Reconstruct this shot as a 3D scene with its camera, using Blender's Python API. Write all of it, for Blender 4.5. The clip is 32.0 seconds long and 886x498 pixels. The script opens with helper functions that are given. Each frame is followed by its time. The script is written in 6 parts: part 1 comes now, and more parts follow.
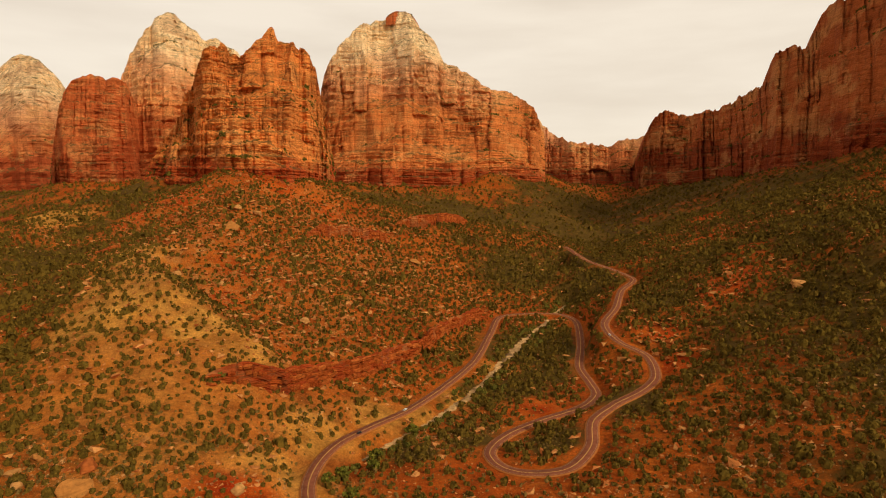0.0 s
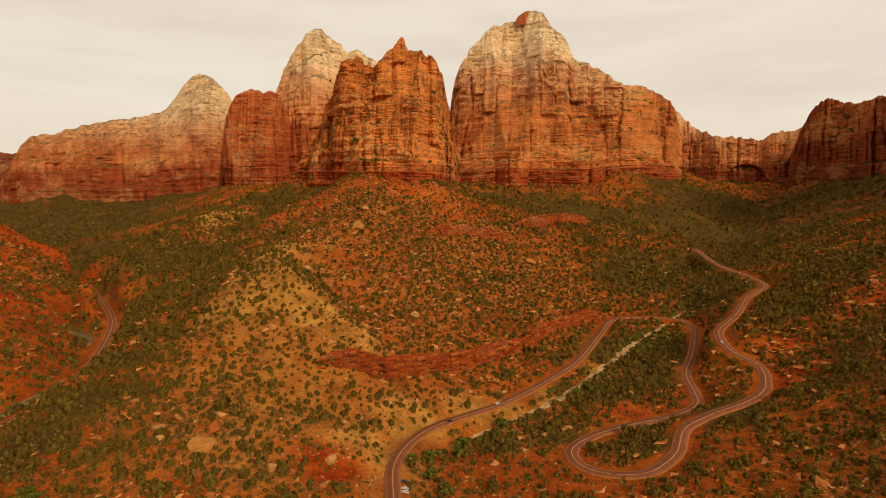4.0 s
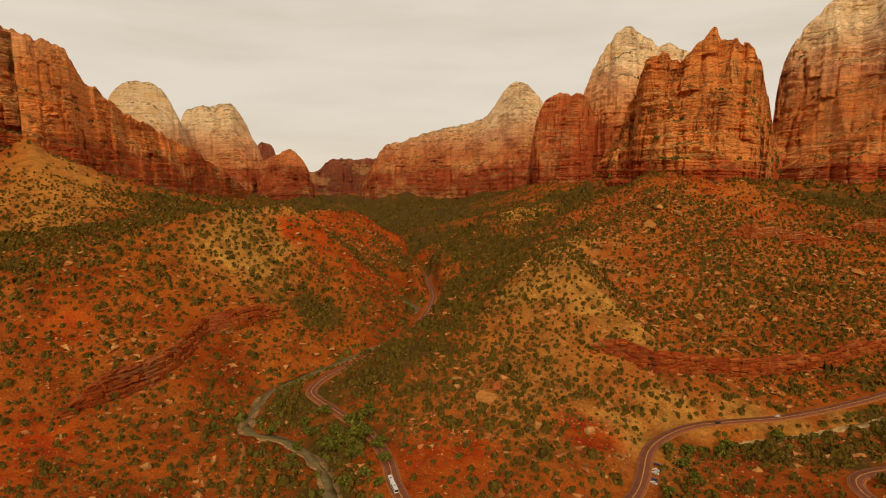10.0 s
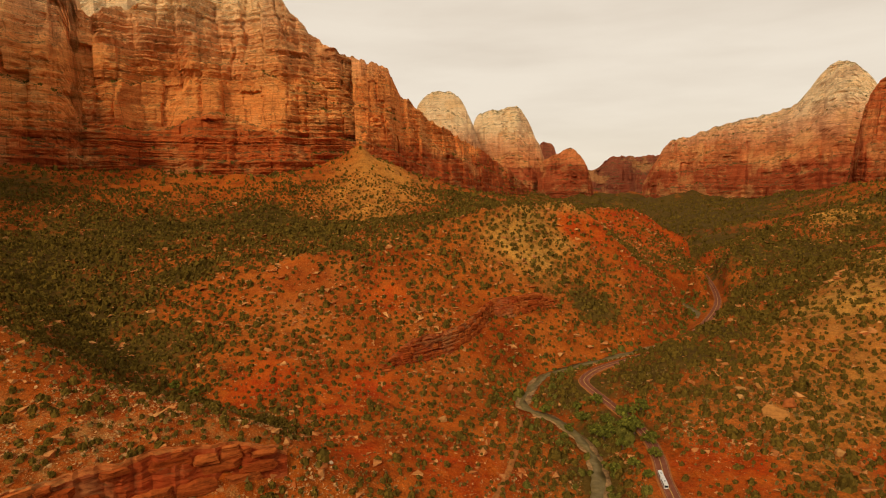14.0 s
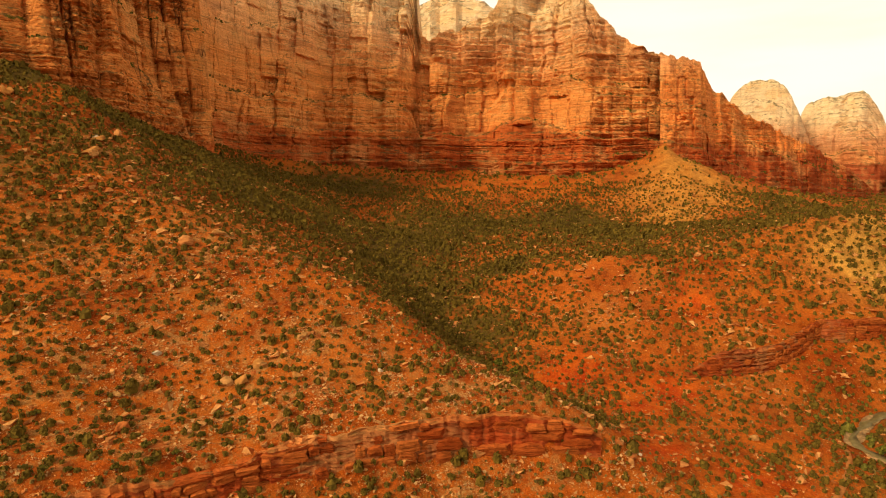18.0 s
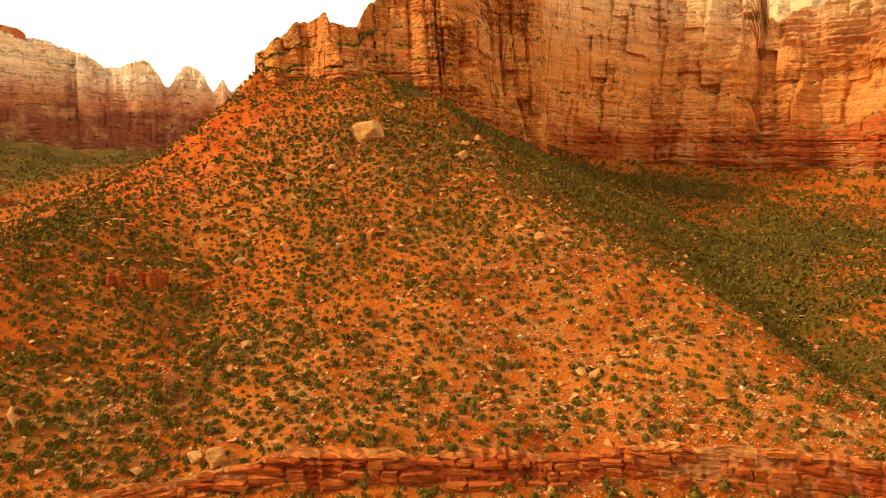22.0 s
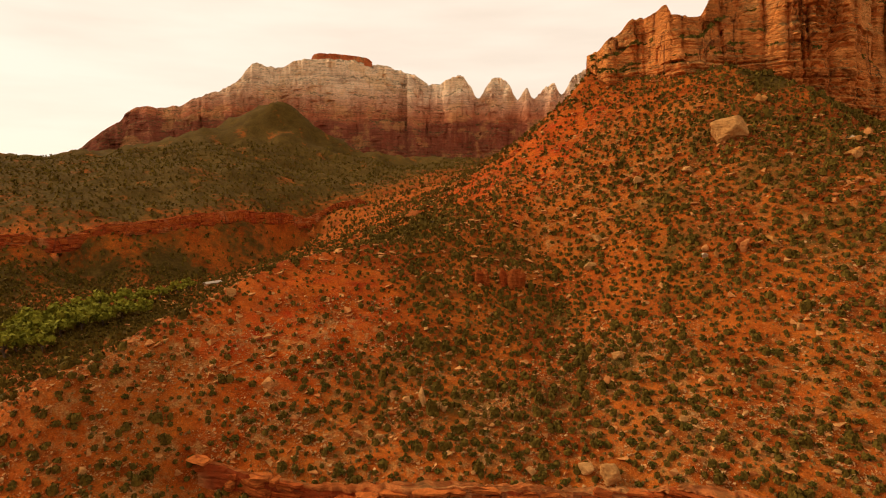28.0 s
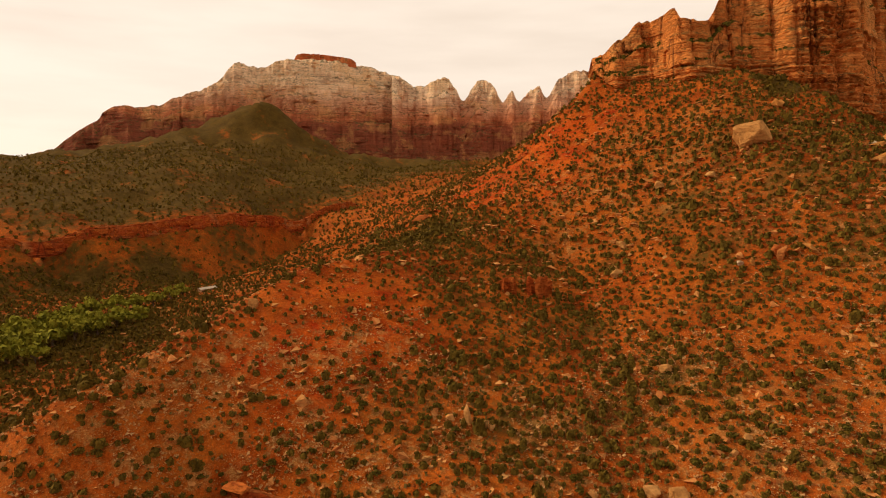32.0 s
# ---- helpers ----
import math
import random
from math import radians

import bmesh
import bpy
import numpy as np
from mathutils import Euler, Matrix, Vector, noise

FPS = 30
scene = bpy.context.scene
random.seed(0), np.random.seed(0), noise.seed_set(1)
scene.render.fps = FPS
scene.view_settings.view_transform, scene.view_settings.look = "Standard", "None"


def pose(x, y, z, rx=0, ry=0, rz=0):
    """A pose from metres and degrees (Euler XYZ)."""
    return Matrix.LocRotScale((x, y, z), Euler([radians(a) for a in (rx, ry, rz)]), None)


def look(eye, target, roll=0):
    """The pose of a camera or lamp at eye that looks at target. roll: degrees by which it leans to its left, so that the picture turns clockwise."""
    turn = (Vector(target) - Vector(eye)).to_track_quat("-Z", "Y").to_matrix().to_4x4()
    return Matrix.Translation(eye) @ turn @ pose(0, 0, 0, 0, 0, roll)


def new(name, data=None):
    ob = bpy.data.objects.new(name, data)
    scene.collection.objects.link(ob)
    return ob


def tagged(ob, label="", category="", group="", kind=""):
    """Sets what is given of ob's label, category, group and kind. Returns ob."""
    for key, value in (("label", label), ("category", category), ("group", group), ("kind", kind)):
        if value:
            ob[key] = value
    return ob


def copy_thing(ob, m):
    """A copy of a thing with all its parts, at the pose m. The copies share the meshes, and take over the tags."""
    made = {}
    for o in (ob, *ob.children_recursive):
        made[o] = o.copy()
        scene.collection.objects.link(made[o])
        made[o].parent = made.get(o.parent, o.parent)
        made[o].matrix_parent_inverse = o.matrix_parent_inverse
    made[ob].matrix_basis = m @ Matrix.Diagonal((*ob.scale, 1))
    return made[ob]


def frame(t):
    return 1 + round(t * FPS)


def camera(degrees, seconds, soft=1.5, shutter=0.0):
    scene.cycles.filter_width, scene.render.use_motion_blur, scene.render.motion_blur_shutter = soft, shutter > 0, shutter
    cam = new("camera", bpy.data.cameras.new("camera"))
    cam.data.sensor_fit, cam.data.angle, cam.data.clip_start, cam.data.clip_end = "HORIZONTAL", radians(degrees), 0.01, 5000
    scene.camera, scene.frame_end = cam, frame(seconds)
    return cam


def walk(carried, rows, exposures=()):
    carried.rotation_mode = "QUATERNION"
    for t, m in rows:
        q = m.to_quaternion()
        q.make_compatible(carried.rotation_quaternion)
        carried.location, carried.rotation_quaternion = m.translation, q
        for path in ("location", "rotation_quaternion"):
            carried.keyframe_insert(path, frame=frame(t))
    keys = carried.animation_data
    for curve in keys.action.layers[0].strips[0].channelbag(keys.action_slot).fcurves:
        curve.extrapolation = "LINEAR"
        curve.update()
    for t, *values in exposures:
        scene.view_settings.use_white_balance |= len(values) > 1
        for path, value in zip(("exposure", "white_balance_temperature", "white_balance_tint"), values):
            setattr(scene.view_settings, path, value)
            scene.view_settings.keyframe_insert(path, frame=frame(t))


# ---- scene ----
# ---- camera and its flight ----
cam = camera(74.05, 32.0, soft=1.1)
PATH = [
    (0, (0.00, -0.00, 200.00), (0.00, 99.45, 189.57), 0.64),
    (0.5, (4.99, -2.16, 200.64), (4.37, 97.29, 190.21), 0.69),
    (1, (9.86, -4.24, 201.21), (8.42, 95.20, 190.76), 0.68),
    (1.5, (14.59, -6.17, 201.66), (11.36, 93.23, 191.15), 0.62),
    (2, (19.28, -7.96, 202.03), (14.13, 91.35, 191.48), 0.61),
    (2.5, (23.89, -9.68, 202.43), (16.07, 89.45, 191.84), 0.50),
    (3, (28.44, -11.55, 202.85), (16.23, 87.14, 192.23), 0.34),
    (3.5, (32.94, -13.83, 203.17), (15.60, 84.07, 192.48), 0.17),
    (4, (37.34, -16.60, 203.39), (14.27, 80.10, 192.62), 0.08),
    (4.5, (41.59, -19.83, 203.55), (12.79, 75.32, 192.73), -0.07),
    (6.5, (57.64, -35.19, 205.12), (10.67, 52.40, 194.07), -0.02),
    (7, (61.42, -37.96, 205.65), (11.07, 47.72, 194.52), -0.09),
    (7.5, (65.19, -40.72, 205.89), (11.61, 42.98, 194.79), -0.10),
    (8, (68.85, -43.42, 206.04), (11.97, 38.07, 194.91), -0.09),
    (8.5, (72.42, -45.97, 206.31), (12.55, 33.35, 195.16), -0.17),
    (9, (75.74, -48.27, 206.69), (13.24, 28.99, 195.51), -0.21),
    (9.5, (78.85, -50.69, 206.92), (13.90, 24.51, 195.72), -0.20),
    (10, (81.86, -53.37, 206.95), (14.42, 19.62, 195.78), -0.22),
    (10.5, (84.91, -56.05, 206.79), (14.79, 14.37, 195.61), -0.29),
    (11, (87.76, -58.52, 206.71), (14.99, 9.15, 195.54), -0.23),
    (11.5, (90.27, -60.67, 206.83), (14.83, 4.01, 195.64), -0.25),
    (12, (92.40, -62.76, 207.03), (13.77, -2.02, 195.78), -0.31),
    (12.5, (94.37, -65.14, 207.00), (12.12, -9.38, 195.80), -0.26),
    (13, (96.07, -67.62, 206.68), (10.02, -17.92, 195.46), -0.16),
    (13.5, (97.60, -69.53, 206.29), (7.64, -27.32, 195.06), -0.21),
    (14, (99.31, -70.87, 206.01), (6.44, -35.54, 194.77), -0.33),
    (14.5, (101.47, -72.55, 206.01), (6.58, -42.99, 194.85), -0.31),
    (15, (104.27, -74.80, 206.45), (7.60, -51.72, 195.33), -0.29),
    (15.5, (108.05, -77.60, 207.37), (9.94, -61.74, 196.20), -0.29),
    (17.5, (133.03, -93.11, 216.09), (33.84, -98.26, 204.51), -0.25),
    (18, (137.50, -96.92, 217.29), (38.91, -108.89, 205.61), -0.12),
    (18.5, (141.29, -100.63, 218.25), (43.92, -120.12, 206.43), -0.05),
    (19, (144.68, -104.20, 219.10), (49.46, -132.30, 207.15), -0.04),
    (19.5, (147.66, -107.90, 220.09), (55.33, -144.38, 208.06), 0.11),
    (20, (150.34, -111.96, 220.91), (60.67, -154.54, 208.81), 0.20),
    (20.5, (153.00, -116.21, 221.13), (66.22, -164.40, 209.00), 0.20),
    (21, (155.56, -120.75, 220.76), (71.36, -173.33, 208.70), 0.30),
    (21.5, (158.20, -125.31, 220.49), (75.95, -180.90, 208.44), 0.34),
    (22, (161.17, -129.95, 220.34), (80.69, -188.07, 208.25), 0.28),
    (22.5, (164.36, -134.72, 220.45), (86.28, -196.01, 208.31), 0.36),
    (23, (167.55, -139.34, 220.62), (92.69, -204.53, 208.49), 0.38),
    (23.5, (170.52, -143.97, 220.87), (99.46, -213.28, 208.77), 0.28),
    (24, (173.45, -148.74, 221.09), (106.90, -222.40, 209.04), 0.19),
    (24.5, (176.37, -153.96, 221.22), (114.48, -231.57, 209.18), 0.07),
    (25, (179.25, -159.48, 221.22), (122.05, -240.61, 209.17), 0.04),
    (25.5, (182.22, -165.23, 221.04), (129.02, -249.04, 209.01), -0.01),
    (26, (185.23, -171.02, 220.70), (135.59, -257.00, 208.77), 0.01),
    (26.5, (188.27, -176.40, 220.31), (140.87, -263.66, 208.41), 0.02),
    (28.5, (200.13, -195.85, 220.67), (154.97, -284.30, 208.98), -0.02),
    (29, (203.48, -200.55, 220.83), (157.90, -288.80, 209.22), 0.02),
    (29.5, (206.87, -205.27, 221.05), (160.92, -293.34, 209.54), 0.08),
    (30, (210.26, -210.01, 221.34), (163.97, -297.90, 209.81), 0.10),
    (30.5, (213.64, -214.79, 221.61), (166.85, -302.42, 210.12), 0.14),
    (31, (217.04, -219.58, 221.90), (169.72, -306.93, 210.45), 0.14),
    (31.5, (220.54, -224.40, 222.19), (172.66, -311.45, 210.81), 0.19),
    (32, (224.09, -229.23, 222.50), (175.65, -315.98, 211.15), 0.26),
]
walk(cam, [(t, look(eye, target, roll)) for t, eye, target, roll in PATH],
     exposures=[(0.0, 0.05, 6500, 10), (3.0, 0.0, 6500, 10), (6.5, -0.22, 6500, 10), (10.0, -0.22, 6500, 10), (13.0, -0.14, 6500, 10), (15.5, 0.08, 6550, 10), (18.0, 0.56, 6750, 6), (20.0, 1.06, 6950, 3), (23.0, 1.04, 7000, 5), (25.0, 0.55, 6900, 9), (26.5, 0.30, 6800, 13), (29.0, 0.19, 6700, 15), (32.0, 0.16, 6700, 15)])

# ---- world and sun: a thin overcast with the sun behind it, low in the south-east ----
SUN_AZ, SUN_EL = radians(224), radians(33)   # azimuth counted to the left from +y
SUN_DIR = Vector((-math.sin(SUN_AZ) * math.cos(SUN_EL), math.cos(SUN_AZ) * math.cos(SUN_EL), math.sin(SUN_EL)))
sun = new("sun", bpy.data.lights.new("sun", "SUN"))
sun.data.energy, sun.data.angle, sun.data.color = 2.25, radians(11), (1.0, 0.81, 0.56)
sun.matrix_world = look(SUN_DIR * 100, (0, 0, 0))

world = bpy.data.worlds.new("world")
scene.world = world
world.use_nodes = True


def build_world():
    nt = world.node_tree
    nt.nodes.clear()
    out = nt.nodes.new("ShaderNodeOutputWorld")
    bg = nt.nodes.new("ShaderNodeBackground")
    sky = nt.nodes.new("ShaderNodeTexSky")
    sky.sky_type, sky.sun_disc = "NISHITA", False
    sky.sun_elevation, sky.sun_rotation = SUN_EL, -SUN_AZ
    co = nt.nodes.new("ShaderNodeTexCoord")
    mp = nt.nodes.new("ShaderNodeMapping")
    mp.inputs["Scale"].default_value = (1.6, 1.6, 9.0)
    cloud = nt.nodes.new("ShaderNodeTexNoise")
    cloud.inputs["Scale"].default_value, cloud.inputs["Detail"].default_value = 2.2, 5
    ramp = nt.nodes.new("ShaderNodeValToRGB")
    ramp.color_ramp.elements[0].position, ramp.color_ramp.elements[0].color = 0.30, (0.84, 0.72, 0.57, 1)
    ramp.color_ramp.elements[1].position, ramp.color_ramp.elements[1].color = 0.62, (0.94, 0.82, 0.66, 1)
    dot = nt.nodes.new("ShaderNodeVectorMath")
    dot.operation = "DOT_PRODUCT"
    dot.inputs[1].default_value = SUN_DIR
    near = nt.nodes.new("ShaderNodeMapRange")
    near.inputs["From Min"].default_value, near.inputs["From Max"].default_value = 0.3, 1.0
    near.inputs["To Min"].default_value, near.inputs["To Max"].default_value = 1.0, 1.08
    gain = nt.nodes.new("ShaderNodeVectorMath")
    gain.operation = "SCALE"
    thin = nt.nodes.new("ShaderNodeVectorMath")
    thin.operation = "SCALE"
    thin.inputs["Scale"].default_value = 0.10
    both = nt.nodes.new("ShaderNodeMix")
    both.data_type = "RGBA"
    both.inputs["Factor"].default_value = 0.92
    ln = nt.links.new
    ln(co.outputs["Generated"], mp.inputs["Vector"])
    ln(mp.outputs["Vector"], cloud.inputs["Vector"])
    ln(cloud.outputs["Fac"], ramp.inputs["Fac"])
    ln(co.outputs["Generated"], dot.inputs[0])
    ln(dot.outputs["Value"], near.inputs["Value"])
    split = nt.nodes.new("ShaderNodeSeparateXYZ")
    deck = nt.nodes.new("ShaderNodeMapRange")
    deck.inputs["From Min"].default_value, deck.inputs["From Max"].default_value = 0.30, 0.95
    deck.inputs["To Min"].default_value, deck.inputs["To Max"].default_value = 1.0, 0.5
    both_gain = nt.nodes.new("ShaderNodeMath")
    both_gain.operation = "MULTIPLY"
    ln(co.outputs["Generated"], split.inputs[0])
    ln(split.outputs["Z"], deck.inputs["Value"])
    ln(near.outputs["Result"], both_gain.inputs[0])
    ln(deck.outputs["Result"], both_gain.inputs[1])
    ln(ramp.outputs["Color"], gain.inputs[0])
    ln(both_gain.outputs["Value"], gain.inputs["Scale"])
    ln(sky.outputs["Color"], thin.inputs[0])
    ln(thin.outputs["Vector"], both.inputs["A"])
    ln(gain.outputs["Vector"], both.inputs["B"])
    ln(both.outputs["Result"], bg.inputs["Color"])
    bg.inputs["Strength"].default_value = 1.0
    ln(bg.outputs["Background"], out.inputs["Surface"])


build_world()


# ---- materials ----
class Mat:
    """A node material with a few short calls to lay nodes."""

    def __init__(self, name, rough=0.9):
        self.m = bpy.data.materials.new(name)
        self.m.use_nodes = True
        self.nt = self.m.node_tree
        self.b = self.nt.nodes["Principled BSDF"]
        self.b.inputs["Roughness"].default_value = rough
        self.b.inputs["Specular IOR Level"].default_value = 0.04
        self.pos = None

    def node(self, kind, **kw):
        n = self.nt.nodes.new(kind)
        for key, value in kw.items():
            n.inputs[key].default_value = value
        return n

    def link(self, a, b):
        self.nt.links.new(a, b)

    def where(self, scale=(1, 1, 1)):
        if self.pos is None:
            self.pos = self.node("ShaderNodeNewGeometry")
        mp = self.node("ShaderNodeMapping")
        mp.inputs["Scale"].default_value = scale
        self.link(self.pos.outputs["Position"], mp.inputs["Vector"])
        return mp.outputs["Vector"]

    def noise(self, scale, detail=4, rough=0.6, stretch=(1, 1, 1)):
        n = self.node("ShaderNodeTexNoise", Scale=scale, Detail=detail, Roughness=rough)
        self.link(self.where(stretch), n.inputs["Vector"])
        return n.outputs["Fac"]

    def cells(self, scale, stretch=(1, 1, 1), feature="F1"):
        n = self.node("ShaderNodeTexVoronoi", Scale=scale)
        n.feature = feature
        self.link(self.where(stretch), n.inputs["Vector"])
        return n.outputs["Distance"]

    def joints(self, scale, stretch=(1, 1, 1), warp=0.0, warp_scale=0.05):
        """Distance to the nearest joint of an uneven net of cells."""
        n = self.node("ShaderNodeTexVoronoi", Scale=scale)
        n.feature = "DISTANCE_TO_EDGE"
        v = self.where(stretch)
        if warp:
            w = self.node("ShaderNodeTexNoise", Scale=warp_scale, Detail=4.0)
            self.link(self.where(), w.inputs["Vector"])
            add = self.node("ShaderNodeVectorMath")
            add.operation = "MULTIPLY_ADD"
            add.inputs[1].default_value = (warp, warp, warp)
            self.link(w.outputs["Color"], add.inputs[0])
            self.link(v, add.inputs[2])
            v = add.outputs["Vector"]
        self.link(v, n.inputs["Vector"])
        return n.outputs["Distance"]

    def ramp(self, fac, stops):
        n = self.node("ShaderNodeValToRGB")
        e = n.color_ramp.elements
        while len(e) < len(stops):
            e.new(0.5)
        for el, (p, c) in zip(e, stops):
            el.position, el.color = p, (*(c if isinstance(c, tuple) else (c, c, c)), 1)
        self.link(fac, n.inputs["Fac"])
        return n.outputs["Color"]

    def mix(self, fac, a, b, mode="MIX"):
        n = self.node("ShaderNodeMix")
        n.data_type, n.blend_type, n.clamp_factor = "RGBA", mode, True
        for key, v in (("Factor", fac), ("A", a), ("B", b)):
            if isinstance(v, (int, float)):
                n.inputs[key].default_value = v if key == "Factor" else (v, v, v, 1)
            elif isinstance(v, tuple):
                n.inputs[key].default_value = (*v, 1)
            else:
                self.link(v, n.inputs[key])
        return n.outputs["Result"]

    def math(self, op, a, b=0.0, clamp=False):
        n = self.node("ShaderNodeMath")
        n.operation, n.use_clamp = op, clamp
        for k, v in ((0, a), (1, b)):
            if isinstance(v, (int, float)):
                n.inputs[k].default_value = v
            else:
                self.link(v, n.inputs[k])
        return n.outputs["Value"]

    def attr(self, name):
        n = self.node("ShaderNodeAttribute")
        n.attribute_name = name
        return n.outputs["Fac"]

    def rand(self):
        return self.node("ShaderNodeObjectInfo").outputs["Random"]

    def island(self):
        if self.pos is None:
            self.pos = self.node("ShaderNodeNewGeometry")
        return self.pos.outputs["Random Per Island"]

    def height(self):
        if self.pos is None:
            self.pos = self.node("ShaderNodeNewGeometry")
        n = self.node("ShaderNodeSeparateXYZ")
        self.link(self.pos.outputs["Position"], n.inputs[0])
        return n.outputs["Z"]

    def bump(self, height, distance, strength=0.6):
        n = self.node("ShaderNodeBump", Strength=strength, Distance=distance)
        self.link(height, n.inputs["Height"])
        self.link(n.outputs["Normal"], self.b.inputs["Normal"])

    def done(self, color):
        if isinstance(color, tuple):
            self.b.inputs["Base Color"].default_value = (*color, 1)
        else:
            self.link(color, self.b.inputs["Base Color"])
        return self.m


def strata(name, z_low, z_white, z_top, red=(0.42, 0.088, 0.024), mid=(0.66, 0.225, 0.060), pale=(0.78, 0.57, 0.32), scrub=0.35, cracks=0.55, calm=1.0, size=1.0, red_top=None, net=0.5, runs=0.7):
    """Bedded sandstone: dark red below, orange above, bleached tops; even beds, upright joints, dark streaks and scrub on the ledges."""
    m = Mat(name, 0.92)
    z = m.height()
    tall = z_top - z_low
    wob = m.math("MULTIPLY", m.math("SUBTRACT", m.noise(0.005 / size, 5), 0.5), tall * 0.26)
    wob = m.math("ADD", wob, m.math("MULTIPLY", m.math("SUBTRACT", m.noise(0.04 / size, 4), 0.5), tall * 0.05))
    f = m.math("DIVIDE", m.math("SUBTRACT", m.math("ADD", z, wob), z_low), tall)
    w = (z_white - z_low) / tall
    dark = tuple(c * 0.72 for c in red)
    low = min(w * 0.2, 0.6) if red_top is None else (red_top - z_low) / tall
    base = m.ramp(f, [(0.0, dark), (low * 0.6, red), (low, red), (low + 0.05, mid), (max(low + 0.08, min(w * 0.62, 0.86)), tuple(a * 0.92 for a in mid)), (max(min(w - 0.07, 0.95), 0.1), tuple(0.6 * a + 0.4 * b for a, b in zip(mid, pale))), (max(min(w + 0.06, 1.0), 0.12), pale)])
    beds = m.noise(0.05 / size, 6, 0.72, (0.035, 0.035, 1.3))
    base = m.mix(0.62 * calm, base, m.ramp(beds, [(0.30, 0.42), (0.42, 0.95), (0.54, 1.30), (0.62, 0.85), (0.72, 1.2)]), "MULTIPLY")
    patch = m.noise(0.009 / size, 5, 0.6, (1.0, 1.0, 1.3))
    base = m.mix(m.ramp(patch, [(0.52, 0.0), (0.60, 0.7)]), base, m.mix(0.5, base, (0.68, 0.36, 0.12)))
    base = m.mix(m.ramp(patch, [(0.38, 0.7), (0.46, 0.0)]), base, m.mix(0.45, base, (0.22, 0.036, 0.010)))
    streak = m.noise(0.045 / size, 5, 0.65, (1.0, 1.0, 0.035))
    base = m.mix(m.ramp(streak, [(0.57, 0.0), (0.70, cracks * runs)]), base, (0.20, 0.060, 0.028))
    base = m.mix(m.ramp(streak, [(0.34, 0.35 * runs), (0.43, 0.0)]), base, m.mix(0.5, base, (0.80, 0.42, 0.16)))
    upright = m.joints(0.026 / size, (1.0, 1.0, 0.13), 0.7, 0.03)
    broken = m.ramp(m.noise(0.022 / size, 4, 0.6), [(0.44, 0.0), (0.58, 1.0)])
    base = m.mix(m.math("MULTIPLY", m.ramp(upright, [(0.006, net), (0.032, 0.0)]), broken), base, (0.085, 0.026, 0.011))
    blocks = m.joints(0.075 / size, (0.45, 0.45, 1.3), 0.7, 0.05)
    base = m.mix(m.math("MULTIPLY", m.ramp(blocks, [(0.01, net * 0.55), (0.06, 0.0)]), broken), base, (0.15, 0.045, 0.018))
    thin = m.noise(0.30 / size, 5, 0.75, (0.04, 0.04, 1.6))
    base = m.mix(0.55, base, m.ramp(thin, [(0.34, 0.40), (0.44, 1.0), (0.56, 1.28), (0.70, 0.7)]), "MULTIPLY")
    grain = m.noise(0.22, 6, 0.8)
    base = m.mix(0.45 * calm, base, m.ramp(grain, [(0.34, 0.55), (0.5, 1.03), (0.66, 1.45)]), "MULTIPLY")
    geo = m.node("ShaderNodeSeparateXYZ")
    m.link(m.pos.outputs["Normal"], geo.inputs[0])
    flat = m.math("MULTIPLY", m.ramp(geo.outputs["Z"], [(0.40, 0.0), (0.75, 1.0)]), m.ramp(m.noise(0.06, 5, 0.7), [(0.46, 0.0), (0.54, 1.0)]))
    base = m.mix(m.math("MULTIPLY", flat, scrub * 2.2, True), base, (0.055, 0.06, 0.020))
    relief = m.math("ADD", m.math("MULTIPLY", m.ramp(upright, [(0.0, 0.0), (0.06, 1.0)]), 1.2 * net), m.math("MULTIPLY", m.ramp(blocks, [(0.0, 0.0), (0.10, 1.0)]), 0.7 * net))
    m.bump(m.math("ADD", m.math("ADD", m.math("MULTIPLY", beds, 1.5), m.math("MULTIPLY", thin, 0.9)), m.math("ADD", relief, m.math("MULTIPLY", grain, 0.6))), 4.0 * size, 0.8)
    return m.done(base)


